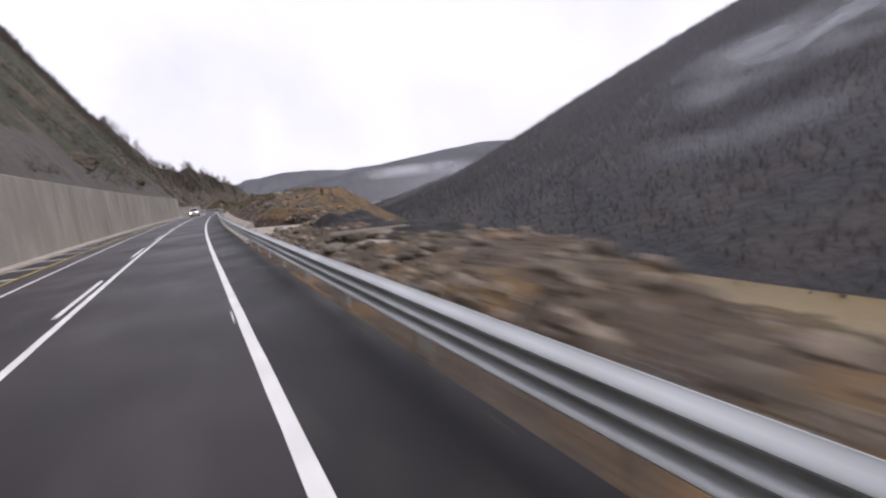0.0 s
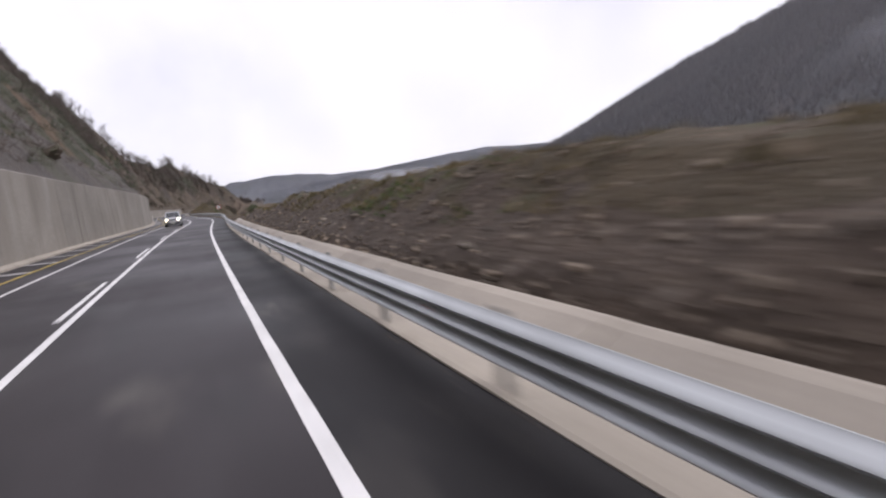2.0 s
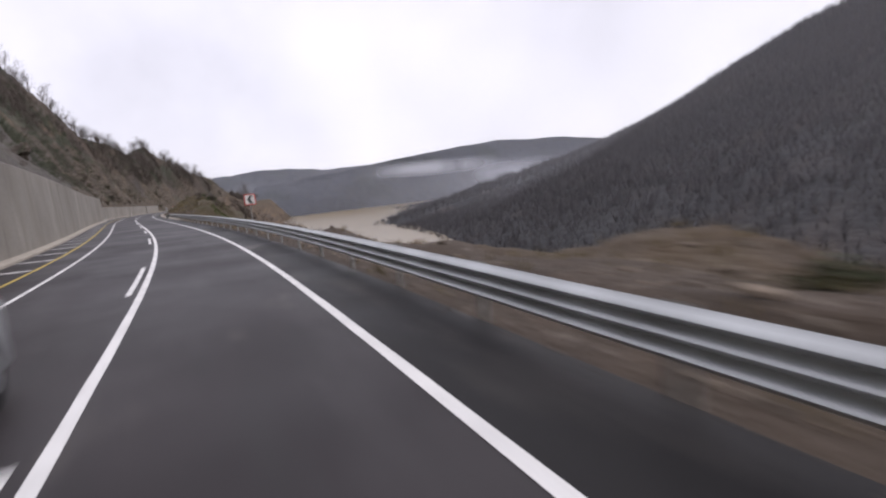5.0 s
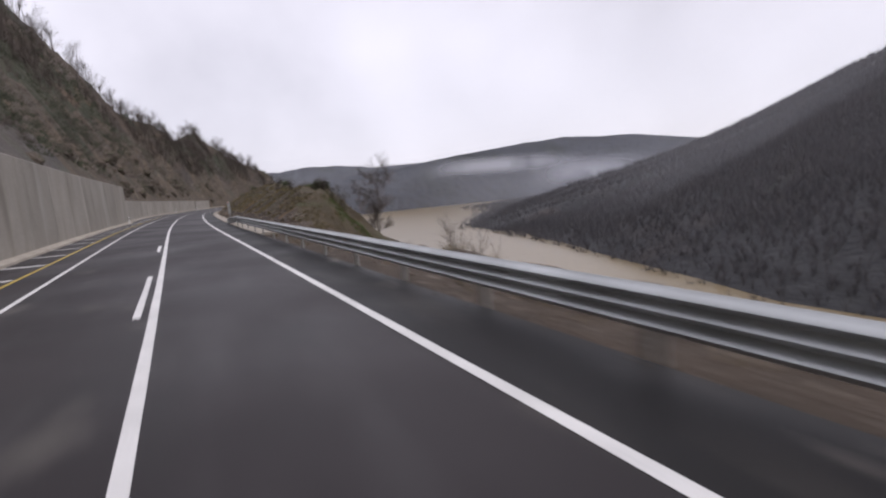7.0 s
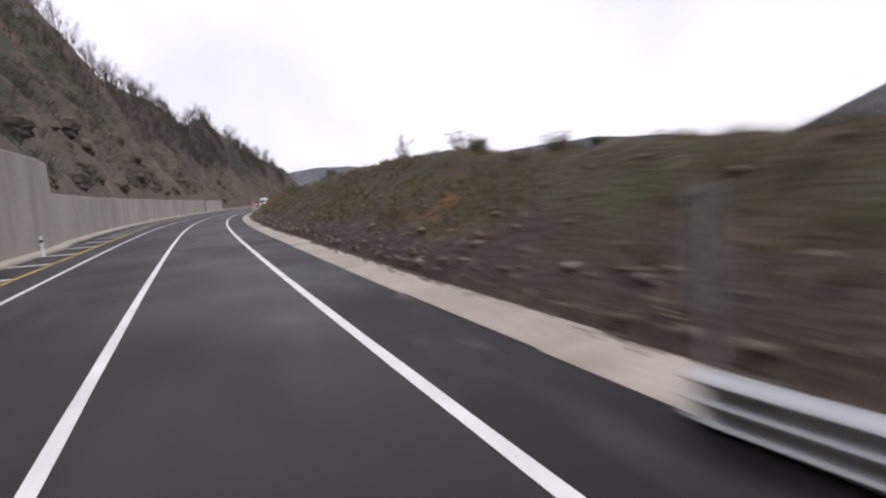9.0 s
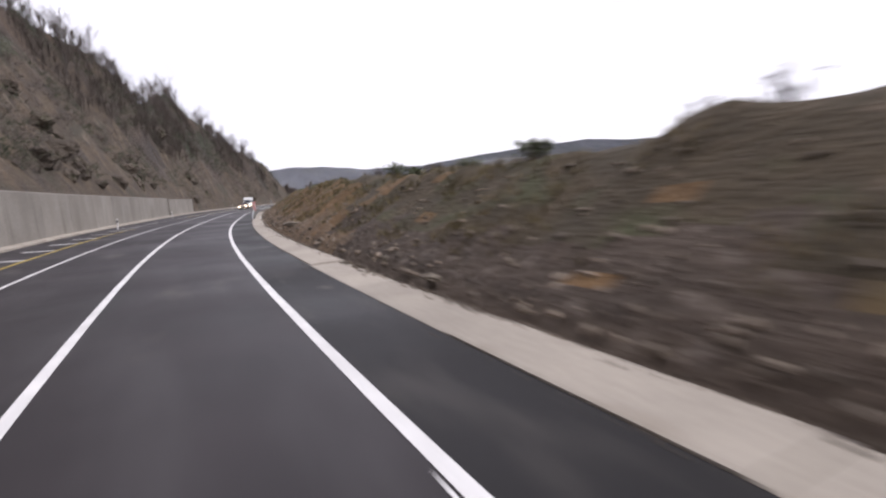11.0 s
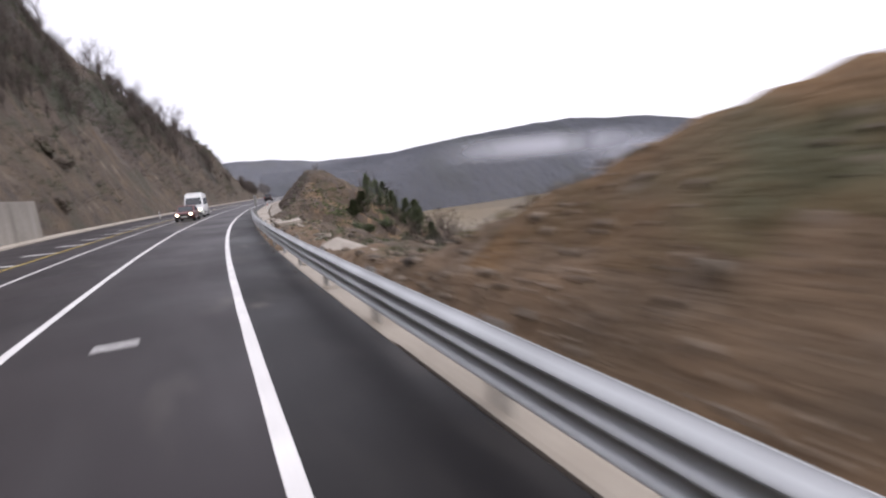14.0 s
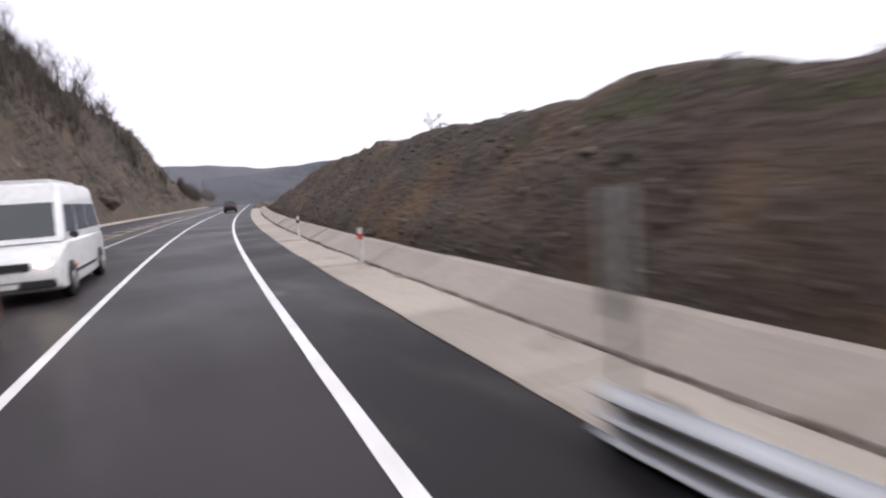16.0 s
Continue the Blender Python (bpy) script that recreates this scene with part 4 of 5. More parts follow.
rubble("rubble", 4200, spread(-30, 34, 0, 9, 0.03, 0.24), "broken stones strewn over brown earth", 3, STONE)
rubble("rubble", 1600, spread(31, 68, 1.0, 11, 0.03, 0.14), "broken stones strewn over the earth mound", 44, STONE)
rubble("rubble", 4600, spread(36, 119, 0, 4.5, 0.02, 0.1), "grey stones at the foot of the earth bank", 4, STONE)
rubble("rubble", 900, spread(119, 200, -0.6, 4, 0.03, 0.16), "small stones beside the guard rail", 8, STONE)
rubble("rubble", 5200, spread(200, 336, 0, 3.2, 0.02, 0.11), "stones at the foot of the grassy bank", 5, STONE)
rubble("rubble", 900, spread(333, 366, -0.8, 4, 0.03, 0.2), "stones and broken concrete near the river", 6, STONE)
SHALE = islands(mat("broken shale", (0.12, 0.096, 0.076), 0.85, tint=(0.075, 0.058, 0.045), scale=1.5, fine=14, bump=0.5, dist=0.03), 0.6, 1.4)
rubble("rubble", 5200, spread(361, 460, 0, 5.5, 0.03, 0.12), "broken dark shale on the cutting's face", 9, SHALE)

GRIT = islands(mat("grit and dried mud", (0.14, 0.11, 0.085), 0.95, dark=0.6, scale=2.0, fine=20, bump=0.5, dist=0.01), 0.5, 1.4)
rubble("grit", 1500, lambda r: (r.uniform(366, 440), r.gauss(2.66, 0.05), r.uniform(0.012, 0.05)), "grit and mud washed into the channel", 40, GRIT, 0.0)
rubble("grit", 2600, lambda r: (r.uniform(203, 334), 2.42 - abs(r.gauss(0, 0.12)), r.uniform(0.012, 0.055)), "grit spilled over the concrete strip's edge", 41, GRIT, 0.04)
rubble("grit", 1800, lambda r: (r.uniform(30, 118), r.gauss(1.96, 0.05), r.uniform(0.01, 0.045)), "grit and mud washed into the drain channel", 42, GRIT, -0.02)
rubble("grit", 1300, lambda r: (r.uniform(-20, 440), 1.42 - abs(r.gauss(0, 0.08)), r.uniform(0.008, 0.03)), "fine grit along the asphalt's edge", 43, GRIT, 0.003)

shapes = []
for i in range(5):
    bm = stone_shape(rnd, 1)
    me = bpy.data.meshes.new("boulder")
    bm.to_mesh(me)
    bm.free()
    me.materials.append(BOULDER)
    shapes.append(me)


def boulder(s, x, size, label):
    ob = new("boulder", rnd.choice(shapes))
    ob.matrix_world = stand(s, x, river_bank(s, x) + size * 0.2, rnd.uniform(0, 360)) @ Matrix.Diagonal((size, size * rnd.uniform(0.8, 1.4), size * rnd.uniform(0.7, 1.0), 1))
    return tagged(ob, label, "boulder", "boulders on the bank")


for a, b, n, lo, hi, big, label in ((6, 46, 22, 0.5, 5, 0.4, "rough brown boulder lying in rubble"), (46, 116, 14, 0.4, 3.5, 0.2, "pale stone lying on the earth bank"), (205, 332, 26, 0.1, 1.3, 0.13, "pale flat stone near the concrete strip"), (358, 392, 9, 0.3, 2.4, 0.22, "ochre boulder stuck in the shale face")):
    for _ in range(n):
        s = rnd.uniform(a, b)
        boulder(s, toe_of(s) + rnd.uniform(lo, hi), rnd.uniform(0.1, big), label)

flat = boulder(285, 2.95, 0.5, "large flat grey rock beside the concrete strip")
flat.matrix_world = stand(285, 2.95, river_bank(285, 2.95) + 0.1, 35) @ Matrix.Diagonal((0.38, 0.72, 0.3, 1))

# rock outcrops on the hillside above the low wall
bm = bmesh.new()
bmesh.ops.create_icosphere(bm, subdivisions=4, radius=1.0)
for v in bm.verts:
    f = 1 + 0.45 * noise.noise(v.co * 1.6) + 0.18 * noise.noise(v.co * 4.5) + 0.08 * noise.noise(v.co * 11)
    v.co = v.co * f
crag_me = bpy.data.meshes.new("rock_outcrop")
bm.to_mesh(crag_me)
bm.free()
CRAG = vary(patchy(mat("pale crag rock", (0.108, 0.084, 0.065), 0.92, tint=(0.07, 0.055, 0.043), scale=0.9, fine=6, bump=1.0, dist=0.12), (0.06, 0.055, 0.035), 0.8, 0.52, 0.66), spread=0.25)
crag_me.materials.append(CRAG)
for i in range(60):
    s = rnd.choice((rnd.uniform(252, 346), rnd.uniform(252, 346), rnd.uniform(252, 346), rnd.uniform(20, 480)))
    u = 0.8 + 6.5 * rnd.random() ** 1.4
    ob = new("rock_outcrop", crag_me)
    z = min(rnd.uniform(0.5, 1.7), 0.5 + u * 0.25)
    ob.matrix_world = Matrix.Translation(hill_place(s, u) - Vector((0, 0, 0.35 * z))) @ Euler((rnd.uniform(-.4, .4), rnd.uniform(0.2, .9), rnd.uniform(0, 6.3))).to_matrix().to_4x4() @ Matrix.Diagonal((z * rnd.uniform(0.6, 1.1), z * rnd.uniform(0.7, 1.7), z * rnd.uniform(0.5, 1.0), 1))
    tagged(ob, "pale weathered rock outcrop on the steep hillside", "rock", "rock outcrops on the hillside")


# ---- trees and plants ----
def tube(vs, fs, p, q, r0, r1, sides):
    d = (q - p).normalized()
    e = d.orthogonal().normalized()
    g = d.cross(e)
    k = len(vs)
    for c, r in ((p, r0), (q, r1)):
        for i in range(sides):
            a = 6.2832 * i / sides
            vs.append(c + e * (r * math.cos(a)) + g * (r * math.sin(a)))
    for i in range(sides):
        j = (i + 1) % sides
        fs.append((k + i, k + j, k + sides + j, k + sides + i))


def bare_tree(r, height, spread_, levels=4, clear=1):
    """Trunk with limbs, and twigs, as two lists of verts and faces."""
    tv, tf, wv, wf = [], [], [], []

    def grow(p, d, length, rad, level):
        n = 4 if level == 0 else 3
        thin = level >= 2
        vs, fs = (wv, wf) if thin else (tv, tf)
        for i in range(n):
            d2 = (d + Vector((r.gauss(0, 0.14), r.gauss(0, 0.14), r.gauss(0.03, 0.08))) * (0.5 + 0.5 * level)).normalized()
            q = p + d2 * (length / n)
            r1 = rad * (1 - 0.75 * (i + 1) / n)
            tube(vs, fs, p, q, rad * (1 - 0.75 * i / n), max(r1, 0.006), 7 if level == 0 else (5 if level == 1 else 3))
            if level < levels - 1 and (level > 0 or i > clear):
                for _ in range(2 if level < 2 else 3):
                    a = r.uniform(0, 6.283)
                    out = d2.orthogonal().normalized()
                    out = Matrix.Rotation(a, 3, d2) @ out
                    nd = (d2 * r.uniform(0.6, 1.1) + out * r.uniform(0.6, 1.2) * spread_ + Vector((0, 0, 0.25))).normalized()
                    grow(q, nd, length * r.uniform(0.42, 0.62), max(r1, 0.01) * 0.62, level + 1)
            p, d = q, d2

    grow(Vector((0, 0, -0.6)), Vector((r.gauss(0, 0.06), r.gauss(0, 0.06), 1)).normalized(), height * 0.62, height * 0.022, 0)
    return tv, tf, wv, wf


def tree_thing(r, height, spread_, label, group, levels=4, clear=1, twigs=None, bark=None):
    tv, tf, wv, wf = bare_tree(r, height, spread_, levels, clear)
    root = tagged(empty("tree"), label, "tree", group)
    soup("trunk", tv, tf, bark or BARK, root, smooth=True)
    soup("crown", wv, wf, twigs or TWIG, root)
    return root


tr = random.Random(12)
HILLSIDE = "bare trees on the hillside"
kinds = [tree_thing(tr, h, sp, "tall bare grey-brown tree on the steep hillside", HILLSIDE, 4, 1, WOODTWIG, DARKBARK) for h, sp in ((5.8, 0.55), (6.4, 0.46), (5.2, 0.6), (6.0, 0.5))]
for i in range(240):
    s = tr.choice((tr.uniform(262, 300), tr.uniform(300, 345), tr.uniform(300, 345), tr.uniform(345, 450), tr.uniform(345, 450), tr.uniform(440, 490)))
    c = hill_crest(s)
    u = c + tr.gauss(1.5, 1.6) if i % 5 else c * tr.uniform(0.7, 1.0)
    m = Matrix.Translation(hill_place(s, u)) @ Euler((tr.uniform(-.06, .06), tr.uniform(-.04, .1), tr.uniform(0, 6.3))).to_matrix().to_4x4()
    if i < 4:
        kinds[i].matrix_world = m
    else:
        copy_thing(kinds[i % 4], m)


wr = random.Random(71)
vs, fs = [], []
for _ in range(4600):
    s = wr.choice((wr.uniform(175, 470), wr.uniform(175, 470), wr.uniform(360, 630)))
    c = hill_crest(s)
    u = c * (0.45 - 0.25 * step_up(s, 480, 510) + 0.6 * wr.random() ** 0.7)
    if fbm(s * 0.05, u * 0.08, 19) < -0.12 or (300 < s < 480 and wr.random() < 0.6):
        continue
    p = hill_place(s, u)
    h = wr.uniform(2.2, 4.2)
    tube(vs, fs, p - Vector((0, 0, 0.4)), p + Vector((wr.gauss(0, 0.2), wr.gauss(0, 0.2), h * 0.7)), 0.07, 0.03, 4)
    twig_tree(wr, vs, fs, p + Vector((0, 0, h * 0.3)), h * 0.7, 52, 0.007)
tagged(soup("hill_wood", vs, fs, WOODTWIG), "dense leafless woods covering the hillside", "woods", kind="stuff")


def lone_tree(s, x, height, spread_, seed, label, levels=5, twigs=None, bark=None):
    t = tree_thing(random.Random(seed), height, spread_, label, "", levels, 0, twigs, bark)
    t.matrix_world = stand(s, x, river_bank(s, x), seed * 40)
    return t


lone_tree(214.2, 12.3, 5.7, 0.85, 3, "wide bare tree leaning beside the river")
lone_tree(218, 13.2, 3.8, 0.8, 27, "bare tree on the bank above the river")
lone_tree(212, 18.2, 7.6, 0.6, 5, "small bare tree on the river bank", 4, WOODTWIG, DARKBARK)
lone_tree(207.5, 17.0, 6.6, 0.6, 8, "small dark bare tree by the water", 4, WOODTWIG, DARKBARK)
lone_tree(324.4, 8.2, 1.7, 0.4, 14, "thin bare sapling on the bank's crest", 4)
lone_tree(298, 8.3, 1.0, 0.9, 15, "small bare shrub on the bank's crest", 4)
lone_tree(392, 8.5, 1.6, 0.5, 16, "thin bare sapling on the mound", 4)
lone_tree(40, 8.6, 0.9, 0.4, 21, "thin bare sapling on the earth mound", 4)
lone_tree(47, 8.8, 0.7, 0.8, 22, "low bare shrub on the earth mound", 4)
lone_tree(36, 7.4, 0.5, 0.8, 23, "low bare shrub on the earth mound", 4)
lone_tree(163, 7.5, 2.4, 0.8, 18, "small bare tree beyond the guard rail", 4)
lone_tree(246, 9, 1.8, 0.7, 19, "thin bare sapling on the grassy bank", 4)


def shrub_mesh(r, height, leaves, leaf, upright):
    """Twigs, and small leaf blades in clumps with gaps between."""
    wv, wf, lv, lf = [], [], [], []
    tips = []
    thick = max(0.02, 0.009 * height)
    for _ in range(26):
        d = Vector((r.gauss(0, upright), r.gauss(0, upright), 1)).normalized()
        p = Vector((r.gauss(0, 0.1 * height), r.gauss(0, 0.1 * height), -0.2))
        for i in range(3):
            q = p + d * height * r.uniform(0.22, 0.36)
            tube(wv, wf, p, q, thick * (1 - i * 0.3), thick * (0.7 - i * 0.3), 3)
            if i:
                tips.append(q)
                for _ in range(2):
                    e = q + Vector((r.gauss(0, 0.2), r.gauss(0, 0.2), r.uniform(0, 0.25))) * height * 0.6
                    tube(wv, wf, q, e, thick * 0.45, thick * 0.2, 3)
                    tips.append(e)
            p, d = q, (d + Vector((r.gauss(0, .25), r.gauss(0, .25), 0))).normalized()
    for _ in range(leaves):
        c = r.choice(tips) + Vector((r.gauss(0, 0.09), r.gauss(0, 0.09), r.gauss(0, 0.08))) * height
        a = Vector((r.gauss(0, 1), r.gauss(0, 1), r.gauss(0, 1))).normalized() * leaf
        b = a.orthogonal().normalized() * leaf * 0.5
        k = len(lv)
        lv += [c - a, c + b, c + a, c - b]
        lf.append((k, k + 1, k + 2, k + 3))
    return wv, wf, lv, lf


def shrub(s, x, height, leaves, label, seed, upright=0.35, group=""):
    r = random.Random(seed)
    wv, wf, lv, lf = shrub_mesh(r, height, leaves, 0.06, upright)
    root = tagged(empty("shrub"), label, "shrub", group)
    soup("stem", wv, wf, TWIG if leaves else WOODTWIG, root)
    if leaves:
        soup("foliage", lv, lf, LEAF, root, False)
    root.matrix_world = stand(s, x, river_bank(s, x) - 0.05, seed * 33)
    return root


shrub(125, 4.9, 1.5, 2600, "round dull-green bush beyond the guard rail", 2)
shrub(128.5, 4.2, 0.6, 500, "low green bush beyond the guard rail", 3)
shrub(117, 8.0, 1.0, 1400, "dark green bush on the bank's crest", 4)
EVERGREEN = "green bushes near the river"


def pine(s, x, height, seed):
    """A young conifer: a leader with whorls of drooping branches full of short needles."""
    r = random.Random(seed)
    wv, wf, lv, lf = [], [], [], []
    tube(wv, wf, Vector((0, 0, -0.3)), Vector((0, 0, height)), 0.05, 0.01, 5)
    z = height * 0.08
    while z < height:
        reach = (1 - z / height) ** 0.8 * height * 0.4 * r.uniform(0.7, 1.2) + 0.1
        for _ in range(6):
            a = r.uniform(0, 6.283)
            d = Vector((math.cos(a), math.sin(a), r.uniform(0.1, 0.5)))
            p, q = Vector((0, 0, z)), Vector((0, 0, z)) + d * reach
            tube(wv, wf, p, q, 0.012, 0.004, 3)
            for _ in range(42):
                c = p.lerp(q, 0.2 + 0.8 * r.random()) + Vector((r.gauss(0, 0.05), r.gauss(0, 0.05), r.gauss(0, 0.05)))
                n = (d * 0.5 + Vector((r.gauss(0, 0.7), r.gauss(0, 0.7), r.gauss(0.2, 0.6)))).normalized() * r.uniform(0.08, 0.17)
                e = n.orthogonal().normalized() * 0.018
                k = len(lv)
                lv += [c - e, c + e, c + n]
                lf.append((k, k + 1, k + 2))
        z += height * 0.07
    root = tagged(empty("young_pine"), "young dark green pine on the slope above the river", "pine", EVERGREEN)
    soup("trunk", wv, wf, BARK, root)
    soup("needles", lv, lf, LEAF, root)
    root.matrix_world = stand(s, x, river_bank(s, x) - 0.05, seed * 33)


for i, (s, x, h) in enumerate(((368.5, 10.6, 2.3), (369.2, 11.5, 2.2), (368, 12.5, 2.1), (367.4, 13.5, 2.2), (366.6, 14.4, 2.4), (366, 15.2, 1.9), (370.2, 12.4, 2.3), (366.2, 9.6, 1.7), (364.4, 8.6, 1.1), (368.4, 14.6, 2.0))):
    pine(s, x, h, 120 + i)
for i, (s, x, h) in enumerate(((363, 9.2, 0.7), (364.5, 11, 0.8), (362, 8.2, 0.6), (366, 15.0, 0.9), (362.2, 10.4, 0.5))):
    shrub(s, x, h, int(1500 * h), "low green bush on the slope above the river", 20 + i, 0.5, EVERGREEN)
BARE = "bare shrubs along the river bank"
br = random.Random(44)
for i in range(46):
    s = br.choice((br.uniform(345, 400), br.uniform(150, 215), br.uniform(345, 400)))
    x = br.uniform(14, 40) if s > 340 else br.uniform(8, 26)
    shrub(s, x, br.uniform(1.4, 3.4), 0, "leafless brown shrub on the river bank", 60 + i, 0.3, BARE)
br = random.Random(71)
for i in range(34):
    shrub(br.uniform(350, 398), br.uniform(11, 30), br.uniform(1.0, 2.4), 0, "low leafless brown shrub on the river bank", 160 + i, 0.3, BARE)

br = random.Random(72)
for s, x, h, u in ((368, 21, 3.9, 0.16), (369.3, 22.4, 3.6, 0.18), (366.4, 21.8, 2.2, 0.35), (364, 23.5, 4.1, 0.14), (364.8, 24.6, 3.4, 0.2), (352.4, 20.4, 3.3, 0.1), (351.4, 20.9, 3.0, 0.1), (352.8, 21.8, 3.5, 0.12)):
    shrub(s, x, h, 0, "upright leafless shrub at the river's edge", br.randrange(900), u, BARE)
for i in range(26):
    shrub(br.uniform(342, 352), br.uniform(17, 32), br.uniform(1.8, 3.2), 0, "tall dry brown shrub at the river's edge", 210 + i, 0.12, BARE)

for i in range(34):
    k = i / 33
    shrub(365.5 - 10 * k + br.gauss(0, 0.7), 16.5 - 5 * k + br.gauss(0, 0.6), br.uniform(0.9, 1.6), 0, "low tangled brown brush along the bank's edge", 300 + i, 0.4, BARE)
for i in range(6):
    shrub(br.uniform(353.4, 355.2), br.uniform(9, 12.5), br.uniform(1.0, 1.5), 160, "brown bush with a few green leaves on the slope", 340 + i, 0.4, BARE)
for s, x, h in ((365, 18, 2.7), (366, 17.2, 2.4), (364.2, 19, 2.9), (367, 18.4, 2.6)):
    shrub(s, x, h, 0, "thin upright sapling by the water", br.randrange(900), 0.1, BARE)


CREST = "shrubs on the grassy bank's crest"
br = random.Random(45)
for i in range(40):
    s = br.uniform(206, 290)
    x = toe_of(s) + bank_height(s) / 0.62 + br.uniform(0.2, 2.2)
    shrub(s, x, br.uniform(0.5, 1.3) if i % 3 else br.uniform(0.4, 0.9), 0 if i % 3 else 350, "small leafless shrub on the bank's crest" if i % 3 else "small dark shrub on the bank's crest", 130 + i, 0.3, CREST)


def tufts(name, count, a, b, lo, hi, tall, material, label, seed):
    r = random.Random(seed)
    vs, fs = [], []
    for _ in range(count):
        s = r.uniform(a, b)
        x = toe_of(s) + r.uniform(lo, hi)
        if fbm(s * 0.35, x * 0.35, 70) < -0.05:
            continue
        p = at(s, x, river_bank(s, x) - 0.03)
        for _ in range(7):
            t = r.uniform(0, 6.283)
            o = Vector((math.cos(t), math.sin(t), 0))
            h = tall * r.uniform(0.5, 1.2)
            c = p + o * r.uniform(0, 0.12)
            k = len(vs)
            vs += [c - o.orthogonal() * 0.012, c + o.orthogonal() * 0.012, c + o * h * 0.5 + Vector((0, 0, h))]
            fs.append((k, k + 1, k + 2))
    return tagged(soup(name, vs, fs, material), label, "grass", kind="stuff")


tufts("grass", 5000, 46, 118, 1.4, 6, 0.22, DRYGRASS, "dry yellow-brown winter grass tufts", 5)
tufts("grass", 9000, 196, 300, 0.8, 7.5, 0.24, DRYGRASS, "dry yellow-brown winter grass tufts", 6)
tufts("grass", 2600, 296, 334, 1.0, 7, 0.16, DRYGRASS, "sparse dry grass on orange earth", 7)
tufts("grass", 2200, 118, 205, -0.7, 7, 0.22, DRYGRASS, "dry grass beside the guard rail", 8)
tufts("grass", 2400, 334, 372, 0.5, 14, 0.22, LEAF, "green grass on the river slope", 9)
GREENGRASS = islands(mat("fresh grass", (0.07, 0.12, 0.025), 0.8, dark=0.7, scale=0.5, fine=10, bump=0.1, dist=0.01), 0.6, 1.4)
tufts("grass", 1500, 284, 322, 4.0, 8.0, 0.16, LEAF, "green grass along the bank's crest", 14)
tufts("grass", 1600, 354, 366, 4.0, 10.5, 0.2, LEAF, "olive grass on the slope above the river", 15)
tufts("grass", 500, 66, 74, 1.2, 3.0, 0.12, GREENGRASS, "fresh green grass patch on the bank", 10)
tufts("grass", 1400, 358, 369, 2.5, 8.5, 0.16, GREENGRASS, "fresh green grass patch on the slope", 11)
tufts("grass", 1300, 203, 208, 4.2, 7.0, 0.13, GREENGRASS, "fresh green grass patch above the guard rail", 12)
tufts("grass", 420, 208, 215, 4.0, 6.8, 0.13, GREENGRASS, "sparse fresh grass on the bank's flank", 13)


IVY = islands(mat("dark ivy", (0.055, 0.06, 0.034), 0.8, dark=0.6, scale=1.0, fine=10, bump=0.2, dist=0.01), 0.5, 1.5)


def scrub(count, label, material, seed, h0, h1, lo, hi, early=1.0):
    """Scrub on the hillside: tangles of thin blades."""
    r = random.Random(seed)
    vs, fs = [], []
    for _ in range(count):
        s, u = r.uniform(-50, 520), lo + (hi - lo) * r.random()
        if fbm(s * 0.05, u * 0.08, seed) < 0.0 or (s < 190 and r.random() > early):
            continue
        p = hill_place(s, u)
        w = r.uniform(h0, h1)
        for _ in range(16):
            d = Vector((r.gauss(0, 0.6), r.gauss(0, 0.6), r.uniform(0.2, 1.0))) * w
            e = d.orthogonal().normalized() * w * 0.028
            c = p + Vector((r.gauss(0, 0.3), r.gauss(0, 0.3), 0)) * w
            k = len(vs)
            vs += [c - e, c + e, c + d]
            fs.append((k, k + 1, k + 2))
    return tagged(soup("scrub", vs, fs, material), label, "scrub", kind="stuff")


scrub(12000, "brown leafless scrub over the hillside", WOODTWIG, 81, 0.5, 1.4, 0.8, 34, 0.5)
scrub(7000, "low dark green scrub above the wall", IVY, 83, 0.4, 1.0, 1.0, 9.0, 0.3)
scrub(17000, "dark green ivy and scrub over the rocks", IVY, 82, 0.5, 1.5, 6.0, 25, 0.15)


# ---- vehicles ----
def ring_loop(bm, y, w, z0, z1, r):
    pts = []
    for cx, cz, a0 in ((w - r, z1 - r, 0), (-w + r, z1 - r, 90), (-w + r, z0 + r, 180), (w - r, z0 + r, 270)):
        for k in range(4):
            a = radians(a0 + 30 * k)
            pts.append(bm.verts.new((cx + r * math.cos(a), y, cz + r * math.sin(a))))
    return pts


def loft(bm, loops):
    n = len(loops[0])
    for p, q in zip(loops, loops[1:]):
        for i in range(n):
            bm.faces.new((p[i], p[(i + 1) % n], q[(i + 1) % n], q[i]))
    bm.faces.new(loops[0][::-1])
    bm.faces.new(loops[-1])
    bmesh.ops.recalc_face_normals(bm, faces=bm.faces)


def slab(a, b, c, d, t):
    """A thin pane through four corners, t thick outwards."""
    bm = bmesh.new()
    a, b, c, d = map(Vector, (a, b, c, d))
    n = (b - a).cross(d - a).normalized() * t
    v = [bm.verts.new(p) for p in (a - n, b - n, c - n, d - n, a + n, b + n, c + n, d + n)]
    for f in ((0, 1, 2, 3), (7, 6, 5, 4), (0, 4, 5, 1), (1, 5, 6, 2), (2, 6, 7, 3), (3, 7, 4, 0)):
        bm.faces.new([v[i] for i in f])
    bmesh.ops.recalc_face_normals(bm, faces=bm.faces)
    return bm


def mixp(a, b, c, d, u, v):
    a, b, c, d = map(Vector, (a, b, c, d))
    return a.lerp(b, u).lerp(d.lerp(c, u), v)


def pane(root, name, a, b, c, d, u0, u1, v0, v1, material):
    part(name, slab(mixp(a, b, c, d, u0, v0), mixp(a, b, c, d, u1, v0), mixp(a, b, c, d, u1, v1), mixp(a, b, c, d, u0, v1), 0.012), material, root)


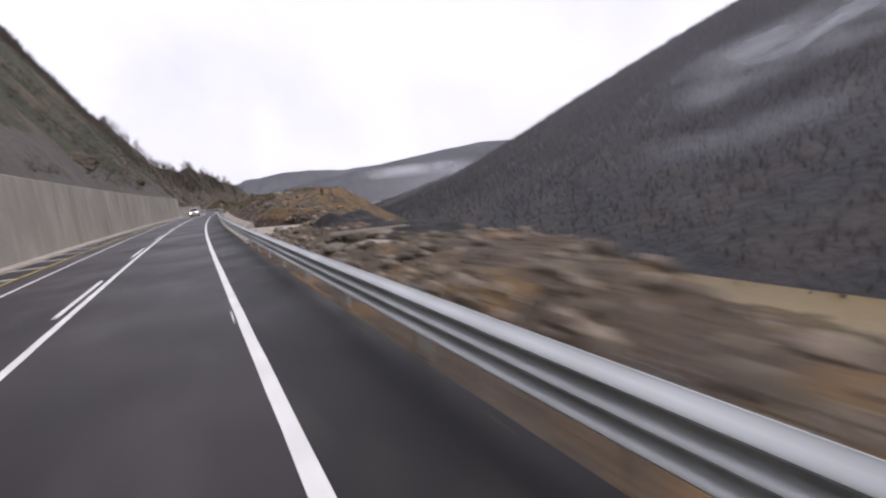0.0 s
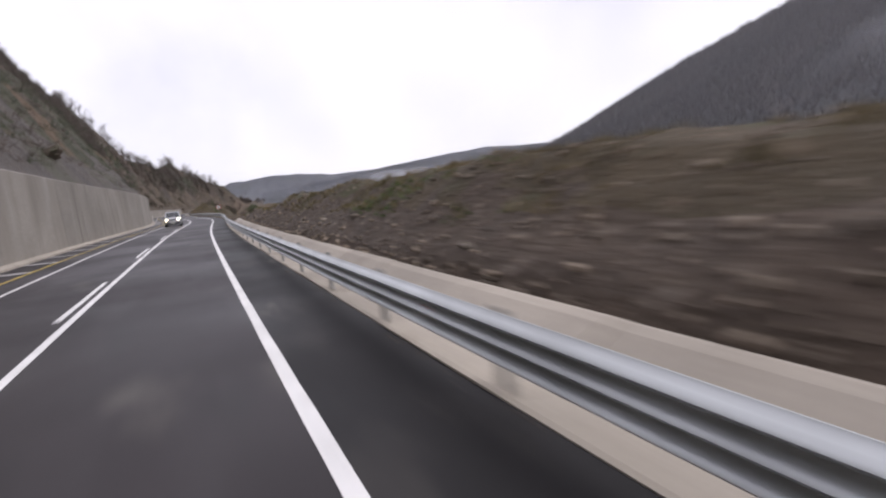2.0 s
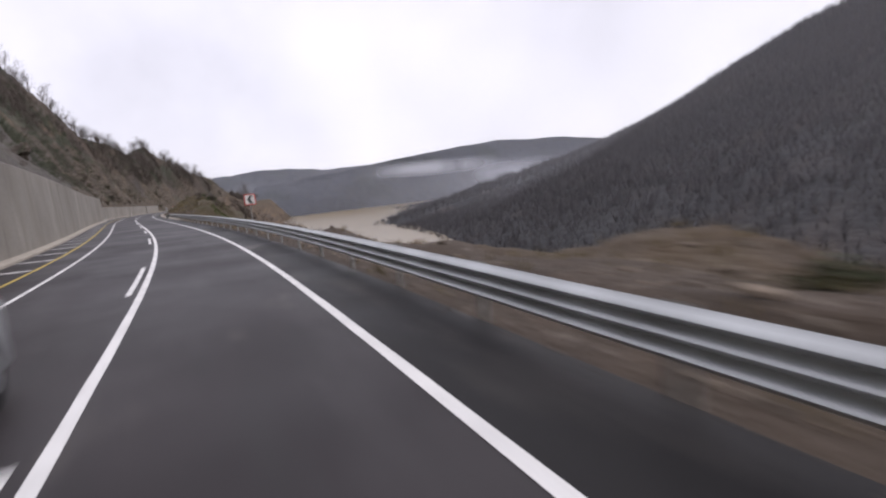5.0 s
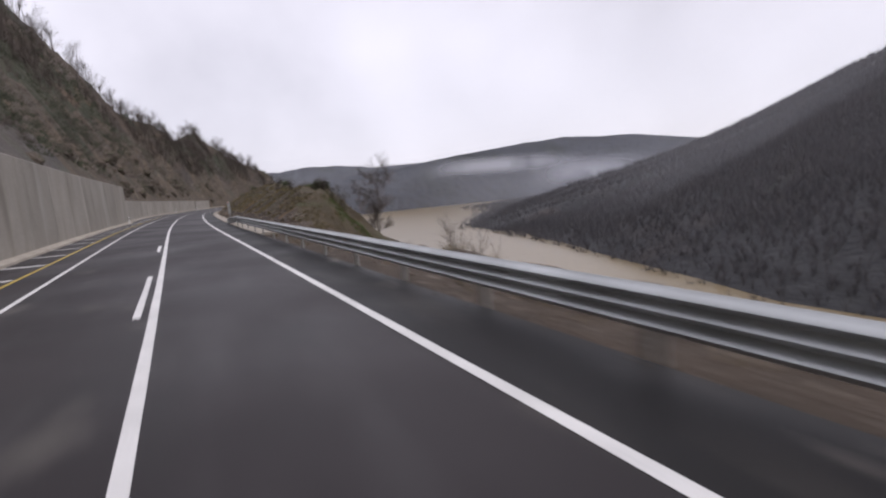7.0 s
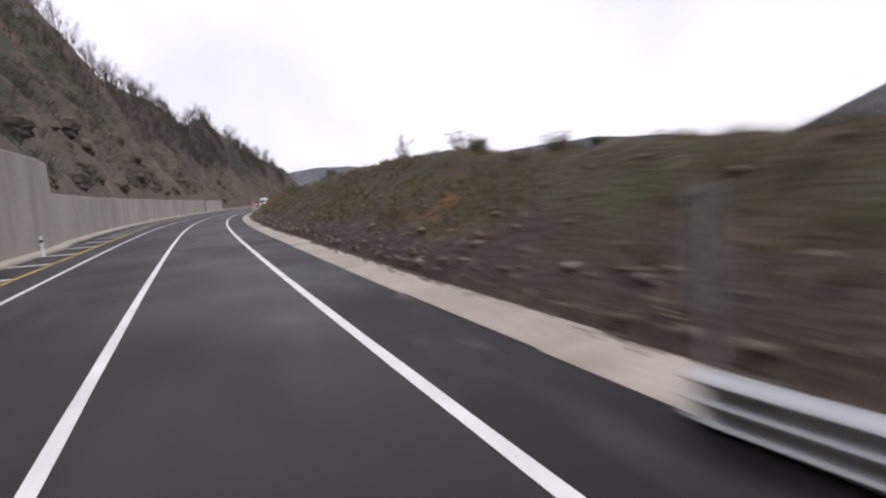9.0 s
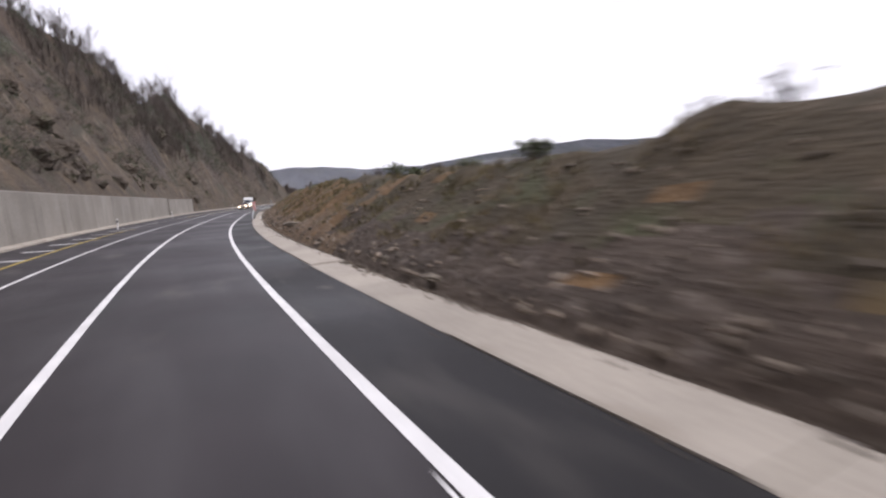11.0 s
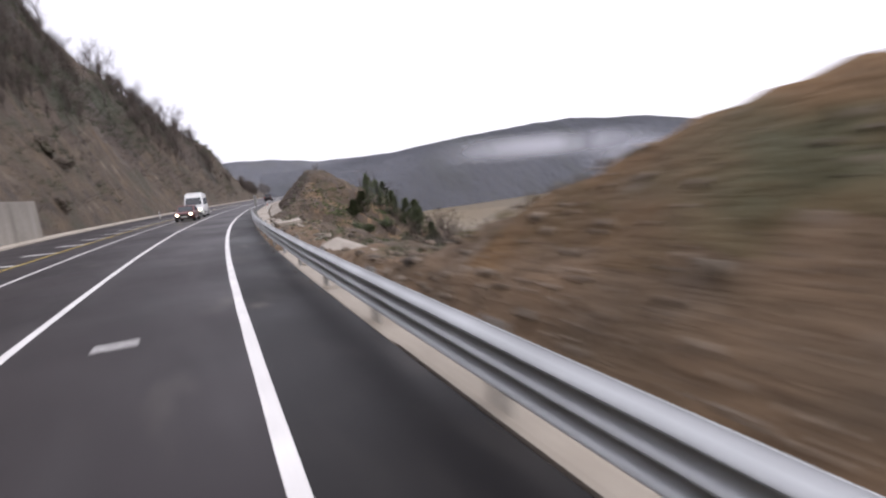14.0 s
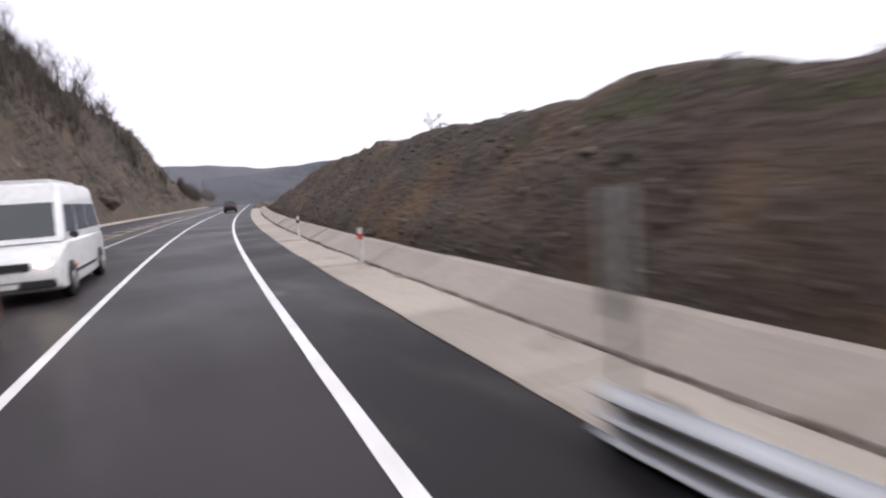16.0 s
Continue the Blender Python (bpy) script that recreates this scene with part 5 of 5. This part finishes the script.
def vehicle(name, label, paint, where, size, belt, hood, cabin, wheels, lights_on=True, bed=None, lamp_z=0.72, category="car", glass=(0.14, 0.88, 0.22, 0.85)):
    """Nose at y = 0, facing -y. cabin: base start, base end, roof start, roof end along y."""
    length, width, height = size
    w = width / 2
    root = tagged(empty(name, where), label, category)
    bm = bmesh.new()
    nose = hood[1]
    cuts = [(0.0, w * 0.84, 0.42, nose * 0.72), (0.06, w * 0.93, 0.32, nose * 0.86), (0.25, w * 0.98, 0.24, nose), (hood[0], w, 0.22, belt), (length * 0.6, w, 0.22, belt), (length - 0.25, w * 0.98, 0.26, bed or belt), (length - 0.04, w * 0.92, 0.34, (bed or belt) * 0.95), (length, w * 0.86, 0.42, (bed or belt) * 0.85)]
    loft(bm, [ring_loop(bm, y, ww, z0, z1, 0.08) for y, ww, z0, z1 in cuts])
    part("body", bm, paint, root, smooth=True).data.set_sharp_from_angle(angle=radians(40))
    b0, b1, r0, r1 = cabin
    wb, wt, zb, zt = w * 0.95, w * 0.8, belt - 0.06, height
    bm = bmesh.new()
    low = [bm.verts.new(v) for v in ((-wb, b0, zb), (wb, b0, zb), (wb, b1, zb), (-wb, b1, zb))]
    top = [bm.verts.new(v) for v in ((-wt, r0, zt), (wt, r0, zt), (wt, r1, zt), (-wt, r1, zt))]
    bm.faces.new(low[::-1])
    bm.faces.new(top)
    for i in range(4):
        j = (i + 1) % 4
        bm.faces.new((low[i], low[j], top[j], top[i]))
    bmesh.ops.bevel(bm, geom=bm.edges[:], offset=0.07, segments=3, affect="EDGES")
    part("cabin", bm, paint, root, smooth=True).data.set_sharp_from_angle(angle=radians(40))
    lo = ((-wb, b0, zb), (wb, b0, zb), (wb, b1, zb), (-wb, b1, zb))
    hi = ((-wt, r0, zt), (wt, r0, zt), (wt, r1, zt), (-wt, r1, zt))
    pane(root, "windscreen", lo[0], lo[1], hi[1], hi[0], 0.07, 0.93, glass[0], glass[1], GLASS)
    pane(root, "rear_window", lo[2], lo[3], hi[3], hi[2], 0.1, 0.9, 0.25, 0.85, GLASS)
    splits = ((0.1, 0.46), (0.5, 0.9)) if b1 - b0 < 3 else ((0.07, 0.3), (0.33, 0.62), (0.65, 0.95))
    for u0, u1 in splits:
        pane(root, "side_window", lo[1], lo[2], hi[2], hi[1], u0, u1, glass[2], glass[3], GLASS)
        pane(root, "side_window", lo[3], lo[0], hi[0], hi[3], 1 - u1, 1 - u0, glass[2], glass[3], GLASS)
    # nose: grille, bumper, lamps, plate
    bm = bmesh.new()
    box(bm, 0, 0.01, lamp_z - 0.02, w * 0.95, 0.05, 0.17, bevel=0.015)
    part("grille", bm, TRIM, root)
    bm = bmesh.new()
    box(bm, 0, 0.0, 0.42, w * 1.75, 0.12, 0.17, bevel=0.03)
    part("bumper", bm, TRIM, root)
    bm = bmesh.new()
    box(bm, 0, -0.067, 0.43, 0.5, 0.01, 0.1, bevel=0.003)
    part("number_plate", bm, WHITEPLASTIC, root, "blank white plate")
    for sx in (-1, 1):
        bm = bmesh.new()
        bmesh.ops.create_uvsphere(bm, u_segments=14, v_segments=8, radius=1.0, matrix=Matrix.Translation((sx * w * 0.7, 0.03, lamp_z)) @ Matrix.Diagonal((0.12, 0.05, 0.065, 1)))
        part("headlamp", bm, LIT if lights_on else WHITEPLASTIC, root, "lit headlamp" if lights_on else "", smooth=True)
        bm = bmesh.new()
        box(bm, sx * w * 0.8, length - 0.01, belt * 0.82, 0.16, 0.05, 0.22, bevel=0.015)
        part("tail_lamp", bm, REDSHEET, root, "red tail lamp")
        bm = bmesh.new()
        box(bm, sx * (w + 0.09), b0 + 0.35, belt + 0.1, 0.17, 0.09, 0.15, bevel=0.03)
        part("door_mirror", bm, TRIM, root)
        bm = bmesh.new()
        box(bm, sx * (w + 0.004), length * 0.45, 0.5, 0.02, length * 0.45, 0.07, bevel=0.008)
        part("side_moulding", bm, TRIM, root)
    for y in wheels[1:]:
        for sx in (-1, 1):
            rad = wheels[0]
            turn = Matrix.Translation((sx * (w - 0.09), y, rad)) @ Matrix.Rotation(radians(90), 4, "Y")
            bm = bmesh.new()
            bmesh.ops.create_cone(bm, segments=28, radius1=rad, radius2=rad, depth=0.22, cap_ends=True, matrix=turn)
            bmesh.ops.bevel(bm, geom=[e for e in bm.edges if len(e.link_faces) == 2 and any(len(f.verts) > 4 for f in e.link_faces)], offset=0.03, segments=2, affect="EDGES")
            wheel = part("wheel", bm, TYRE, root, smooth=True)
            bm = bmesh.new()
            bmesh.ops.create_cone(bm, segments=20, radius1=rad * 0.62, radius2=rad * 0.5, depth=0.04, cap_ends=True, matrix=Matrix.Translation((sx * (w + 0.025), y, rad)) @ Matrix.Rotation(radians(90 * sx), 4, "Y"))
            part("rim", bm, RIM, wheel)
            bm = bmesh.new()
            bmesh.ops.create_cone(bm, segments=24, radius1=rad * 1.16, radius2=rad * 1.16, depth=0.02, cap_ends=True, matrix=Matrix.Translation((sx * (w - 0.002), y, rad + 0.03)) @ Matrix.Rotation(radians(90), 4, "Y"))
            part("wheel_arch", bm, TRIM, root)
    return root


vehicle("pickup", "silver pickup truck with lit headlamps on the damp road", SILVER, stand(127.5, -4.45, 0, 2), (5.2, 1.85, 1.82), 1.08, (1.35, 1.0), (1.2, 3.4, 1.95, 3.1), (0.38, 0.95, 4.1), bed=1.02, lamp_z=0.86, category="pickup truck")
van = vehicle("van", "white passenger van with lit headlamps", WHITECAR, stand(383.2, -4.65, 0, 1), (5.6, 1.95, 2.5), 1.22, (0.95, 1.02), (0.75, 5.5, 1.75, 5.42), (0.35, 0.9, 4.5), lamp_z=0.8, category="van", glass=(0.12, 0.66, 0.16, 0.62))
bm = bmesh.new()
box(bm, 0, 3.3, 2.54, 1.2, 2.6, 0.1, bevel=0.03)
part("roof_unit", bm, WHITECAR, van, "flat white roof box")
for sx in (-1, 1):
    bm = bmesh.new()
    box(bm, sx * 0.99, 1.3, 0.62, 0.02, 0.22, 0.08, bevel=0.006)
    part("side_marker", bm, AMBER, van, "orange side marker lamp")
vehicle("hatchback", "old dark red hatchback with lit headlamps", REDCAR, stand(375.9, -4.5, 0, -1), (4.0, 1.62, 1.4), 0.86, (1.1, 0.8), (1.0, 3.75, 1.65, 3.1), (0.29, 0.75, 3.2), lamp_z=0.63)
vehicle("dark_car", "dark off-road car driving away on the wet road", DARKCAR, stand(458, -1.5, 0, 180), (4.2, 1.75, 1.75), 1.0, (1.1, 0.95), (1.0, 4.0, 1.6, 3.7), (0.34, 0.8, 3.4), lights_on=False, lamp_z=0.78)
